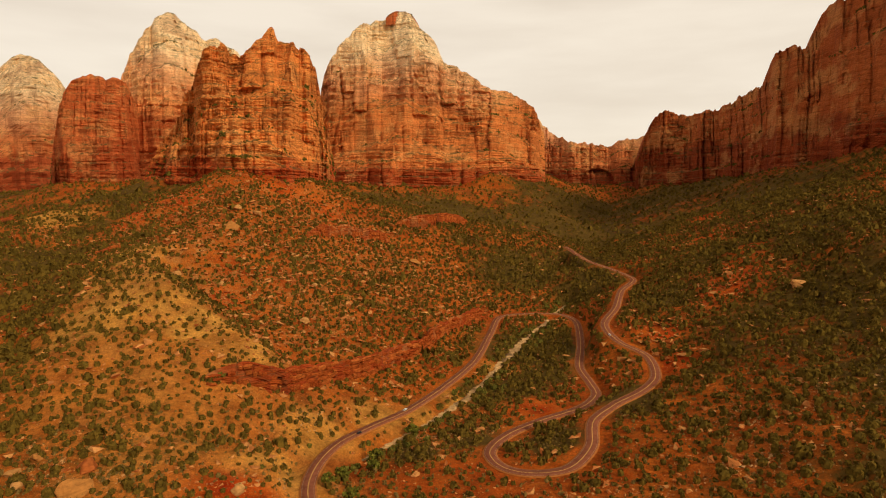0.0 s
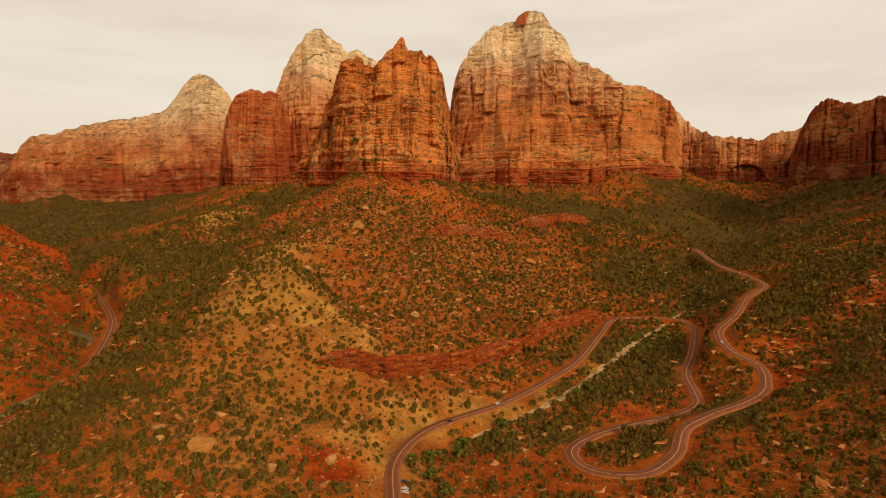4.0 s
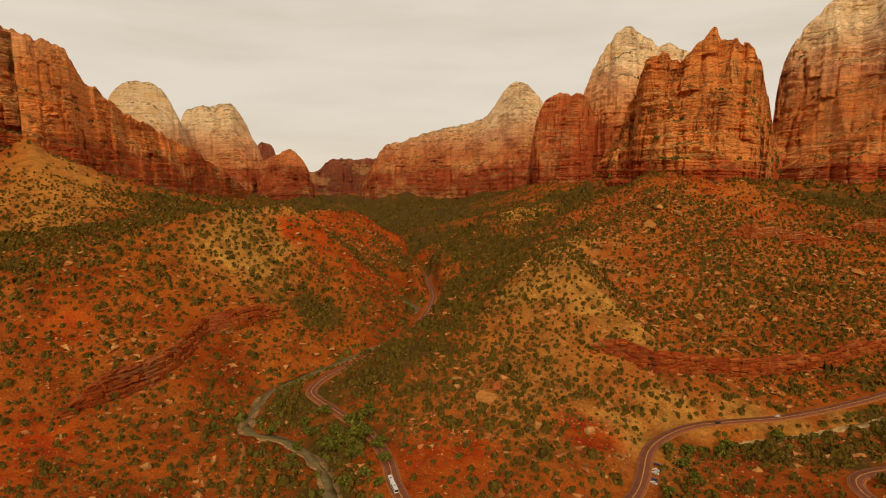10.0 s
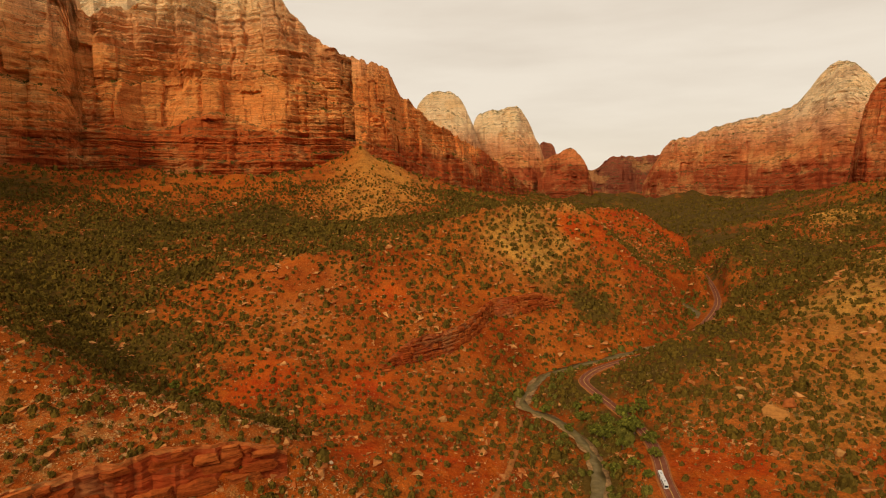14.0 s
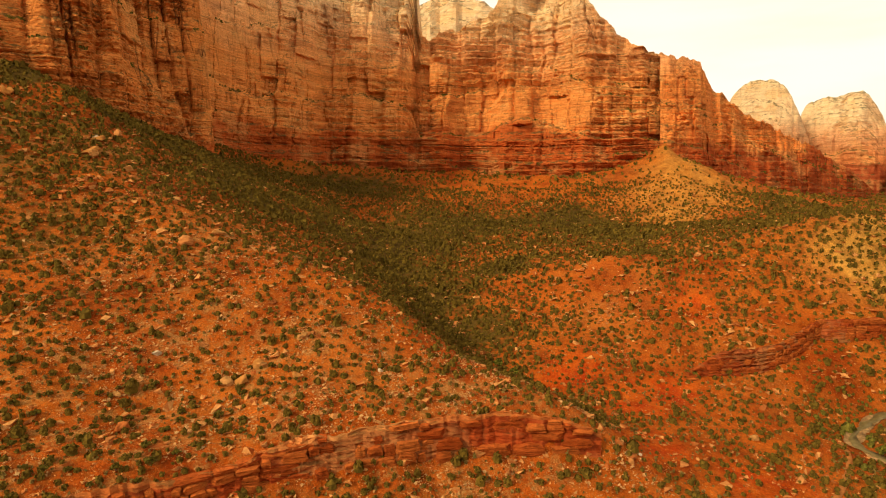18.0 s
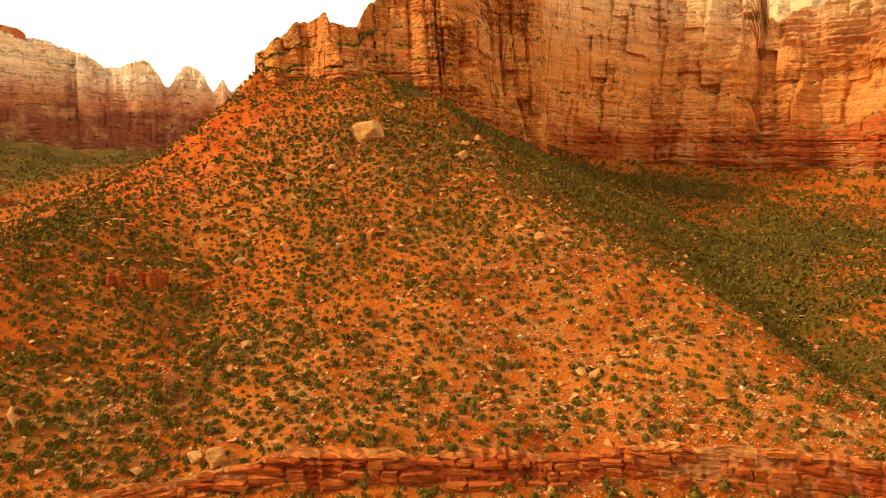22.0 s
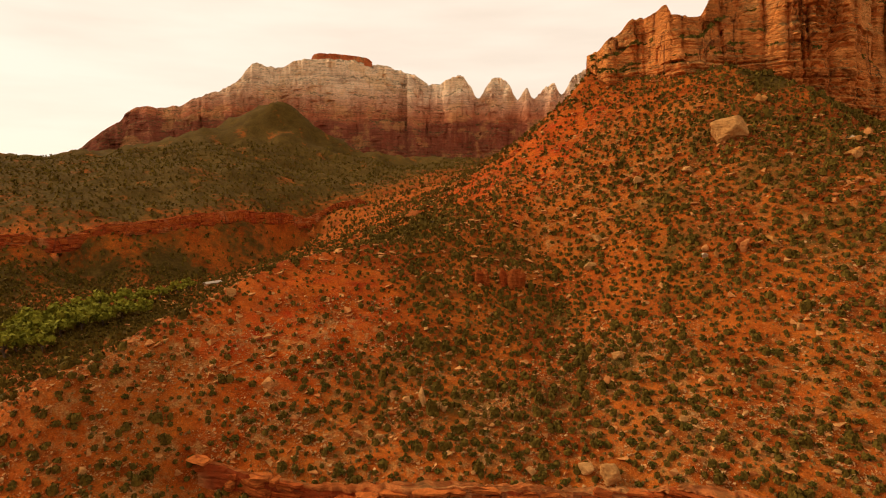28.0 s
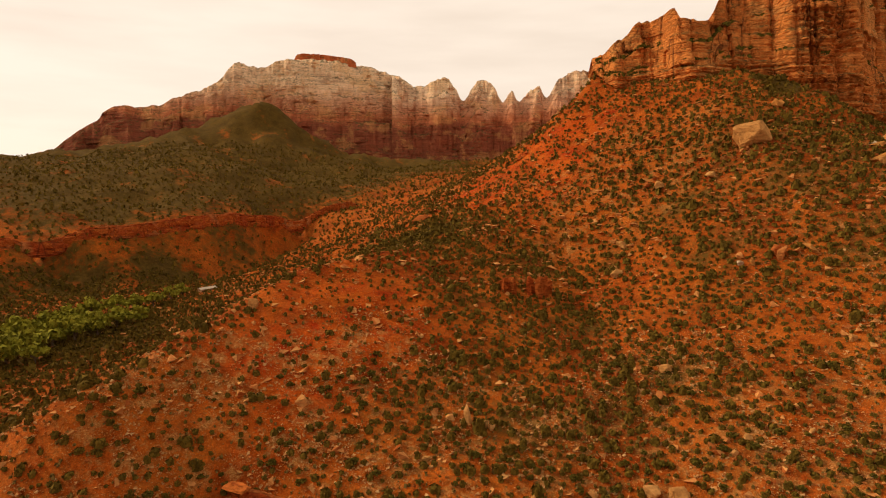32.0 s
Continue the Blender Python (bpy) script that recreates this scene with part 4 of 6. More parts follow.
BARE = [(-300, 850, 140), (-150, 950, 130), (-190, 720, 120), (-330, 1020, 110), (-250, 1110, 80), (-390, 1060, 80), (-60, 900, 90), (-520, 250, 60), (-450, 150, 80), (-540, 0, 70),  (80, 1220, 50), (-1070, -430, 90), (-1190, -60, 90), (-1260, -200, 60)]


def spots(x, y, blobs):
    out = np.zeros(np.shape(x))
    for a, b, r in blobs:
        out = np.maximum(out, np.exp(-((x - a) ** 2 + (y - b) ** 2) / (r * r)))
    return out


def covers(x, y):
    """Shares of plant cover, pale sand, raw red earth and light stones."""
    ragged = fbm(x / 60, y / 60, None, 4, 31) - 0.5
    green = np.maximum(np.maximum(spots(x, y, BLOBS_A), spots(x, y, BLOBS_B)), np.maximum(1.1 * spots(x, y, BLOBS_C), 0.66 * spots(x, y, BLOBS_D)))
    veg = 0.26 + 0.74 * green + 0.42 * ragged - 0.30 * spots(x, y, BARE)
    away = np.hypot(x - 110, y + 90)
    veg = np.clip(veg + 0.30 * smooth(1250, 2200, away) + 0.12 * smooth(2400, 3000, away), 0, 1)
    pale = np.clip(1.6 * spots(x, y, PALE) + 0.7 * ragged, 0, 1)
    raw = np.clip(1.4 * spots(x, y, RAW) + 0.7 * ragged, 0, 1)
    sandy = np.clip(1.6 * spots(x, y, SANDY) + 0.5 * ragged - 0.15, 0, 1)
    pale = np.maximum(np.maximum(pale, 0.7 * sandy), np.clip(0.62 * spots(x, y, WARM) + 0.5 * ragged, 0, 0.62))
    grit = np.clip(0.34 + spots(x, y, GRIT) + ragged, 0, 1)
    return np.clip(veg * (1 - 0.85 * raw) * (1 - 0.4 * pale) * (1 - 0.85 * sandy), 0, 1), pale, raw, grit


def link_mesh(name, verts, faces, material, parent=None, label="", flat=True):
    """Links arrays of corners and faces (all of one length) as one mesh."""
    me = bpy.data.meshes.new(name)
    verts, faces = np.asarray(verts, np.float32), np.asarray(faces, np.int32)
    me.vertices.add(len(verts))
    me.vertices.foreach_set("co", verts.ravel())
    k = faces.shape[1]
    me.loops.add(faces.size)
    me.loops.foreach_set("vertex_index", faces.ravel())
    me.polygons.add(len(faces))
    me.polygons.foreach_set("loop_start", np.arange(0, faces.size, k, dtype=np.int32))
    me.polygons.foreach_set("use_smooth", np.full(len(faces), not flat))
    me.update(calc_edges=True)
    if material:
        me.materials.append(material)
    ob = new(name, me)
    if parent is not None:
        ob.parent = parent
    if label:
        tagged(ob, label)
    return ob


def grid_faces(n, m, closed=False):
    i, j = np.meshgrid(np.arange(n - 1), np.arange(m - 1 + bool(closed)), indexing="ij")
    a, b = i * m + j, i * m + (j + 1) % m
    return np.stack([a, b, b + m, a + m], -1).reshape(-1, 4)


def build_ground():
    seen = np.radians(np.linspace(-42, 197, 760))
    rest = np.radians(np.linspace(197, 318, 90)[1:-1])
    az = np.concatenate([seen, rest])
    r = np.concatenate([[0.05, 6.0, 12.0], 18 * np.exp(np.linspace(0, math.log(4880 / 18), 470))])
    rr, aa = np.meshgrid(r, az, indexing="ij")
    x, y = (110 - rr * np.sin(aa)).ravel(), (-90 + rr * np.cos(aa)).ravel()
    x, y = np.clip(x, -HALF, HALF), np.clip(y, -HALF, HALF)
    z = height(x, y)
    verts = np.stack([x, y, z], 1)
    faces = grid_faces(len(r), len(az), True)
    ob = link_mesh("ground", verts, faces, GROUND, flat=False)
    tagged(ob, "red and tan sandy desert slopes with scrub and loose stones", "ground", kind="structure")
    veg, pale, raw, grit = covers(verts[:, 0], verts[:, 1])
    for name, data in (("veg", veg), ("pale", pale), ("raw", raw), ("grit", grit)):
        at = ob.data.attributes.new(name, "FLOAT", "POINT")
        at.data.foreach_set("value", data.astype(np.float32))
    return ob


build_ground()


SHELVES = []


def cliff(name, foot, head, material, seed, step=6.0, rows=110, slots=0.75, columns=14.0, beds=5.0, fine=4.0, cap=250.0, drop=0.45, dome=0.0, label="", category="cliff",
          bed=24.0, crag=1.0, split=(0.42, 0.8), names=("lower_wall", "upper_wall", "summit"), depth=8.0, top_material=None, tiers=(), hollows=()):
    """A rock wall between a foot line and a crest, broken into pillars, slots, ledges and blocks, with a top that falls away behind."""
    both = dense(np.hstack([foot, head]), step)
    f, h = both[:, :3], both[:, 3:]
    n = len(f)
    away = h[:, :2] - f[:, :2]
    away /= np.maximum(np.linalg.norm(away, axis=1), 1e-6)[:, None]
    run = np.concatenate([[0], np.cumsum(np.linalg.norm(np.diff(f[:, :2], axis=0), axis=1))]) + seed * 531.0
    tall = np.maximum(h[:, 2] - f[:, 2], 1.0)
    rough_top = np.minimum(tall * 0.13, 26) * crag
    crest = (fbm(run / 30, run * 0 + seed, None, 4, seed) - 0.5) * rough_top
    crest = crest + (hash01(np.floor(run / 11 + fbm(run / 25, run * 0, None, 2, seed)).astype(np.int64), 3, 1, seed) - 0.5) * rough_top * 0.34 * (1 - 0.7 * dome)
    s = np.linspace(0, 1, rows)[None, :]
    z = f[:, 2:3] - depth + s * (tall + depth + crest)[:, None]
    u = run[:, None] + 0 * z
    lean = (1 - dome) * (0.45 * s + 0.55 * s**2.0) + dome * (0.25 * s + 0.75 * (1 - np.sqrt(np.maximum(0, 1 - s**2.4))))
    steps = 0
    for k, level in enumerate((0.2, 0.43, 0.64, 0.82)):
        lv = level + 0.16 * (fbm(u / 140, s * 0 + k * 7.3 + u * 0, None, 3, seed + 20 + k) - 0.5)
        steps = steps + smooth(lv - 0.012, lv + 0.018, s) * vnoise(u / 120, u * 0 + k * 3.1, None, seed + 30 + k)
    q = 0.72 * lean + 0.28 * steps / 2.4
    setback = np.maximum(np.linalg.norm(h[:, :2] - f[:, :2], axis=1), 5.0)[:, None]
    for k, (level, metres) in enumerate(tiers):
        lv = level + 0.10 * (fbm(u / 170, u * 0 + k * 5.7, None, 3, seed + 50 + k) - 0.5)
        q = q + metres / setback * smooth(lv - 0.006, lv + 0.012, s) * (0.3 + 0.9 * fbm(u / 90, u * 0 + k * 2.3, None, 2, seed + 60 + k))
    x = f[:, 0:1] + (h[:, 0:1] - f[:, 0:1]) * q
    y = f[:, 1:2] + (h[:, 1:2] - f[:, 1:2]) * q
    edge = np.minimum(1, np.minimum(run - run[0], run[-1] - run)[:, None] / 50)
    fade = np.minimum(1, tall / (columns * 8))[:, None]
    uw = u + columns * 1.6 * (fbm(u / 75, z / 120, None, 3, seed + 8) - 0.5)
    one = np.zeros(z.shape, np.int64)
    mask = smooth(0.40, 0.60, fbm(u / 150, z / 110, None, 3, seed + 11))
    foot_zone = 1 - smooth(0.16, 0.30, s + 0.10 * (fbm(u / 120, u * 0, None, 2, seed + 18) - 0.5))
    ledgy = np.maximum(0.25 + 0.75 * mask, foot_zone)
    butt = (ridged(uw / (columns * 11), z / 900, None, 3, seed + 1) - 0.62) * columns * 6.5
    g = np.abs(2 * fbm(uw / (columns * 3.6), z / 500, None, 2, seed + 5) - 1)
    slot = -np.exp(-((g / 0.09) ** 2)) * columns * 1.9 * slots * (0.25 + 0.75 * mask)
    zb = z + bed * 1.1 * (fbm(u / 260, z / 260, None, 3, seed + 2) - 0.5)

    def pillars(width, depth, tier, sd):
        """Upright prisms of rock between joints, each ending at its own bed."""
        c = uw / width + 0.5 * vnoise(uw / (width * 2.7), zb * 0, None, sd)
        i = np.floor(c).astype(np.int64)
        edge_m = np.minimum(c - i, 1 - c + i) * width
        level = np.floor(zb / tier + 3 * hash01(i, one, one, sd)).astype(np.int64)
        split_here = np.exp(-((edge_m / (1.0 + 0.07 * width)) ** 2)) * (0.3 + 0.7 * hash01(i, level, one, sd + 2))
        return (hash01(i, level, one, sd + 1) - 0.5) * depth - split_here * depth * 0.55 * slots

    tall_faces = pillars(columns * 2.6, columns * 1.5, bed * 5.5, seed + 31) + pillars(columns * 1.1, columns * 0.62, bed * 2.6, seed + 41) * (0.35 + 0.65 * mask)
    v = zb / bed
    b1 = np.floor(v).astype(np.int64)
    stair = (v - b1 - smooth(0.70, 1.0, v - b1)) * beds * 1.9 + (hash01(b1, one, one, seed + 3) - 0.5) * beds * 1.3
    v2 = zb / (bed * 0.31)
    b2 = np.floor(v2).astype(np.int64)
    stair2 = (v2 - b2 - smooth(0.6, 1.0, v2 - b2)) * beds * 0.55 + (hash01(b2, one, one, seed + 4) - 0.5) * beds * 0.6
    cell = np.floor(uw / (bed * (0.5 + 0.8 * hash01(b2, one + 9, one, seed))) + 7 * hash01(b2, one + 4, one, seed)).astype(np.int64)
    block = (hash01(cell, b2, one, seed + 7) - 0.5) * fine * 1.1
    rough = (fbm(u / 11, z / 8, None, 3, seed + 9) - 0.5) * fine * 1.1
    soft_top = 1 - dome * smooth(0.55, 0.85, s) * 0.6
    out = (butt + (slot + tall_faces * (1 - 0.6 * foot_zone)) * soft_top + (stair + stair2 + block) * ledgy + rough) * (0.3 + 0.7 * fade) * (0.15 + 0.85 * edge)
    for hx, hy, hz, half, high, deep in hollows:
        at = run[np.argmin((f[:, 0] - hx) ** 2 + (f[:, 1] - hy) ** 2)]
        du = (u - at) / half
        roof = hz + high * np.sqrt(np.maximum(0, 1 - np.abs(du) ** 2.2))
        out = out - deep * (np.abs(du) < 1) * smooth(0, 5, roof - z) * (1 - 0.35 * smooth(0, high, roof - z))
    x, y = x - away[:, 0:1] * out, y - away[:, 1:2] * out
    k = 9
    b = np.linspace(0, 1, k + 1)[None, 1:]
    cz = z[:, -1:] - (tall * drop)[:, None] * b**1.4 + (fbm(u[:, :1] / 50 + b * 3, b * 5 + u[:, :1] * 0, None, 3, seed + 6) - 0.5) * 10 * fade * crag
    cx = x[:, -1:] + away[:, 0:1] * cap * b
    cy = y[:, -1:] + away[:, 1:2] * cap * b
    verts = np.stack([np.hstack([x, cx]), np.hstack([y, cy]), np.hstack([z, cz])], -1)
    flat = np.diff(q, axis=1) * np.linalg.norm(h[:, :2] - f[:, :2], axis=1)[:, None] / np.maximum(np.diff(z, axis=1), 0.05)
    fi, fj = np.nonzero((flat[:, 2:] > 1.6) & (s[:, 3:] < 0.9) & (vnoise(u[:, 3:] / 25, z[:, 3:] / 12, None, seed + 15) > 0.45))
    pick = np.random.default_rng(seed).permutation(len(fi))[: int(n * 1.5)]
    SHELVES.append(verts[fi[pick], fj[pick] + 3])
    total = rows + k
    cuts = [0, *(int(c * rows) for c in split), total - 1]
    thing = new(name)
    mid = f[n // 2]
    thing.location = mid
    for part_name, lo, hi in zip(names, cuts[:-1], cuts[1:]):
        v = (verts[:, lo:hi + 1] - mid).reshape(-1, 3)
        link_mesh(part_name, v, grid_faces(n, hi - lo + 1), top_material if top_material and part_name == names[-1] else material, thing)
    return tagged(thing, label, category)


WHITE_TOPS = strata("bleached_sandstone", 170, 610, 800, mid=(0.60, 0.195, 0.050), red_top=250, net=0.35, runs=0.4)
PEAK_ROCK = strata("peak_sandstone", 170, 590, 800, red=(0.40, 0.095, 0.026), mid=(0.70, 0.27, 0.085), red_top=385, net=0.3, runs=0.4)
RED_TOWER = strata("red_sandstone", 170, 900, 640, red=(0.46, 0.080, 0.018), mid=(0.72, 0.250, 0.058), red_top=240, net=0.7)
SHOULDER_ROCK = strata("buttress_sandstone", 170, 900, 640, red=(0.40, 0.085, 0.024), mid=(0.52, 0.135, 0.038), red_top=300, net=0.45)
WALL_ROCK = strata("wall_sandstone", 215, 690, 950, red=(0.46, 0.105, 0.023), mid=(0.70, 0.258, 0.064), pale=(0.78, 0.54, 0.28), cracks=0.42, calm=0.85, red_top=345, net=0.4, runs=0.4)
SPIRE_ROCK = strata("spire_sandstone", 150, 900, 700, red=(0.46, 0.105, 0.022), mid=(0.60, 0.205, 0.047), cracks=0.45, net=0.8)
NORTH_ROCK = strata("north_sandstone", 110, 500, 720, red=(0.33, 0.070, 0.022), mid=(0.52, 0.165, 0.052), pale=(0.70, 0.50, 0.28), red_top=270, net=0.3, runs=0.4)
# the east wall's shade is put into its rock colour as darker reds
SHADED_EAST_ROCK = strata("shaded_east_sandstone", 200, 900, 700, red=(0.25, 0.050, 0.014), mid=(0.38, 0.100, 0.026), net=0.5)
FAR_ROCK = strata("far_sandstone", 300, 800, 1020, red=(0.25, 0.072, 0.036), mid=(0.46, 0.150, 0.064), pale=(0.74, 0.51, 0.31), cracks=0.55, red_top=590, net=0.2, size=1.6)
PINNACLE_ROCK = strata("pinnacle_sandstone", 300, 760, 980, red=(0.25, 0.073, 0.036), mid=(0.47, 0.157, 0.068), pale=(0.76, 0.55, 0.35), cracks=0.55, red_top=570, net=0.2, size=1.6)
PALE_ROCKS = strata("pale_sandstone", 110, 430, 640, red=(0.34, 0.075, 0.025), mid=(0.56, 0.20, 0.066), pale=(0.66, 0.47, 0.26), red_top=270, net=0.2, runs=0.4)
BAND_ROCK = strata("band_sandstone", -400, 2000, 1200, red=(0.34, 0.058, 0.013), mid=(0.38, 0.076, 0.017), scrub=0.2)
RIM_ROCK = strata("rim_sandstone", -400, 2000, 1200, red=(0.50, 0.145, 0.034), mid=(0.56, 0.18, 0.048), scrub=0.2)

END_ROCK = strata("wall_end_sandstone", 200, 700, 950, red=(0.42, 0.085, 0.020), mid=(0.68, 0.225, 0.052), red_top=300, net=0.4)
CAP_ROCK = strata("cap_sandstone", 400, 5000, 1700, red=(0.42, 0.10, 0.03), mid=(0.55, 0.16, 0.045), net=0.3)

CLIFFS = {
    "sandstone_tower": (RED_TOWER, 3, 190, dict(columns=13, beds=7, fine=4, slots=0.45, cap=160, tiers=((0.10, 12), (0.3, 14), (0.52, 16), (0.70, 8))), "tall red sandstone tower of cracked columns over a talus hill"),
    "white_peak": (PEAK_ROCK, 6, 130, dict(columns=13, dome=0.6, cap=260), "bleached white sandstone peak with an orange cliff below"),
    "red_buttress": (SHOULDER_ROCK, 6, 110, dict(columns=10, dome=0.3, cap=160), "dark red rounded sandstone buttress beside a white peak"),
    "north_mesa": (NORTH_ROCK, 12, 90, dict(columns=15, dome=0.4, cap=300), "long red mesa with a pale stepped rim and a pointed dome"),
    "temple_dome": (WHITE_TOPS, 5, 180, dict(columns=18, beds=7, dome=0.5, slots=0.5, cap=420, tiers=((0.14, 14), (0.26, 18), (0.48, 22))), "massive sandstone dome with a white top and red walls"),
    "dome_cap": (CAP_ROCK, 6, 30, dict(columns=4, beds=2, fine=2, dome=0.6, cap=160, drop=0.5, crag=0.3), "small red sandstone cap on the white dome"),
    "arch_saddle": (NORTH_ROCK, 6, 80, dict(columns=12, cap=260, hollows=((655, 2515, 200, 78, 90, 40),)), "low red cliff closing the head of the side canyon"),
    "east_wall": (SHADED_EAST_ROCK, 6, 140, dict(columns=14, cap=260), "shaded dark red canyon wall rising in towers"),
    "west_wall": (WALL_ROCK, 5, 190, dict(columns=20, beds=8, bed=21, slots=0.3, cap=300, tiers=((0.07, 18), (0.15, 14), (0.27, 40), (0.55, 18))), "sheer orange sandstone wall with dark streaks and ledges"),
    "west_wall_end": (END_ROCK, 6, 120, dict(columns=12, slots=0.35, bed=16, cap=240, tiers=((0.3, 20), (0.6, 20))), "red sandstone wall stepping down along the valley"),
    "spire_cliff": (SPIRE_ROCK, 3, 130, dict(columns=12, beds=6, fine=6, bed=13, slots=1.1, cap=140, tiers=((0.3, 7), (0.6, 9))), "layered red cliff with a small leaning spire on its crest"),
    "hidden_dome": (PALE_ROCKS, 12, 40, dict(columns=6, dome=0.9, cap=300), "smooth white sandstone dome behind the wall"),
    "pale_dome": (PALE_ROCKS, 10, 80, dict(columns=10, dome=0.7, cap=300), "pale rounded sandstone dome over red cliffs"),
    "grey_dome": (PALE_ROCKS, 10, 80, dict(columns=10, dome=0.7, cap=300), "grey-white sandstone dome over red cliffs"),
    "north_pillar": (NORTH_ROCK, 9, 60, dict(columns=9, dome=0.4, cap=160), "squat dark red sandstone pillar at the valley bend"),
    "far_plug": (FAR_ROCK, 14, 50, dict(columns=12, cap=250), "hazy flat-topped mesa closing the far valley"),
    "table_mountain": (FAR_ROCK, 13, 110, dict(columns=18, dome=0.35, cap=380), "broad high sandstone mountain with a flat red cap"),
    "summit_cap": (CAP_ROCK, 10, 24, dict(columns=6, beds=2, cap=120, drop=0.3, crag=0.3), "flat dark red caprock on the high mountain"),
    "west_pinnacles": (PINNACLE_ROCK, 10, 110, dict(columns=16, dome=0.3, cap=260, crag=1.3), "row of pale jagged sandstone pinnacles"),
    "west_tower": (FAR_ROCK, 12, 90, dict(columns=16, cap=260), "flat red-topped sandstone tower beside the pinnacles"),
}
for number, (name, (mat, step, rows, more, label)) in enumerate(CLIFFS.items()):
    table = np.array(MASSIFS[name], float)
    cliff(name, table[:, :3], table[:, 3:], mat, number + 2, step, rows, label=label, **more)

EYE_MID = np.array([130.0, -90.0])


def rock_block(seed):
    """A rough block within plus and minus one half: a cube with split faces, worn corners and an uneven skin."""
    g = np.random.default_rng(seed)
    bm = bmesh.new()
    bmesh.ops.create_cube(bm, size=1.0)
    bmesh.ops.subdivide_edges(bm, edges=list(bm.edges), cuts=1, use_grid_fill=True)
    for v in bm.verts:
        corner = sum(abs(c) > 0.4 for c in v.co)
        v.co = [c * (1 - 0.09 * (corner - 1)) + g.uniform(-0.1, 0.1) for c in v.co]
    bmesh.ops.triangulate(bm, faces=bm.faces)
    me = bpy.data.meshes.new("rock_block")
    bm.to_mesh(me)
    bm.free()
    me.materials.append(BLOCK_ROCK)
    return me


BLOCK_MESHES = [rock_block(450 + k) for k in range(7)]
BLOCK_TRIS = [np.array([[tuple(me.vertices[i].co) for i in f.vertices] for f in me.polygons]).reshape(-1, 3) for me in BLOCK_MESHES]
BLOCK_JOBS = []   # (thing, rows of x, y, z, turn, long, deep, high), laid at the end


def face_blocks(thing, foot, back, zf, zt, seed, long, high, inner, keep):
    """Courses of blocks along a band of rock, each pushed in or out a little, with gaps where it has broken away."""
    g = np.random.default_rng(seed)
    run = np.concatenate([[0], np.cumsum(np.linalg.norm(np.diff(foot, axis=0), axis=1))])
    rows = []
    level = 0.0
    while level < 0.93:
        tall_here = float(np.median(zt - zf))
        step = min(g.uniform(0.5, 1.4) * high / tall_here, 0.97 - level)
        u = g.uniform(0, long * 0.5)
        while u < run[-1]:
            wide = long * (0.35 + 1.5 * g.random() ** 1.6)
            at = min(u + wide / 2, run[-1])
            px, py = np.interp(at, run, foot[:, 0]), np.interp(at, run, foot[:, 1])
            qx, qy = np.interp(at, run, back[:, 0]), np.interp(at, run, back[:, 1])
            z0, z1 = np.interp(at, run, zf), np.interp(at, run, zt)
            tx, ty = np.interp(at + 2, run, foot[:, 0]) - np.interp(at - 2, run, foot[:, 0]), np.interp(at + 2, run, foot[:, 1]) - np.interp(at - 2, run, foot[:, 1])
            s = level + step / 2
            depth = inner * g.uniform(0.8, 1.5)
            out = 0.8 + inner * (0.6 * g.random() - 0.3)
            d = math.hypot(qx - px, qy - py)
            nx, ny = (px - qx) / d, (py - qy) / d
            cx, cy = px + (qx - px) * s + nx * (out - depth * 0.25), py + (qy - py) * s + ny * (out - depth * 0.25)
            if g.random() < keep and z1 - z0 > 1.5:
                rows.append((cx, cy, z0 + (z1 - z0) * s + g.uniform(-0.16, 0.12) * high, math.atan2(ty, tx) + g.uniform(-0.2, 0.2), wide * g.uniform(0.9, 1.02), depth, step * (z1 - z0) * g.uniform(0.82, 1.08)))
            u += wide
        level += step
    BLOCK_JOBS.append((thing, rows, seed))


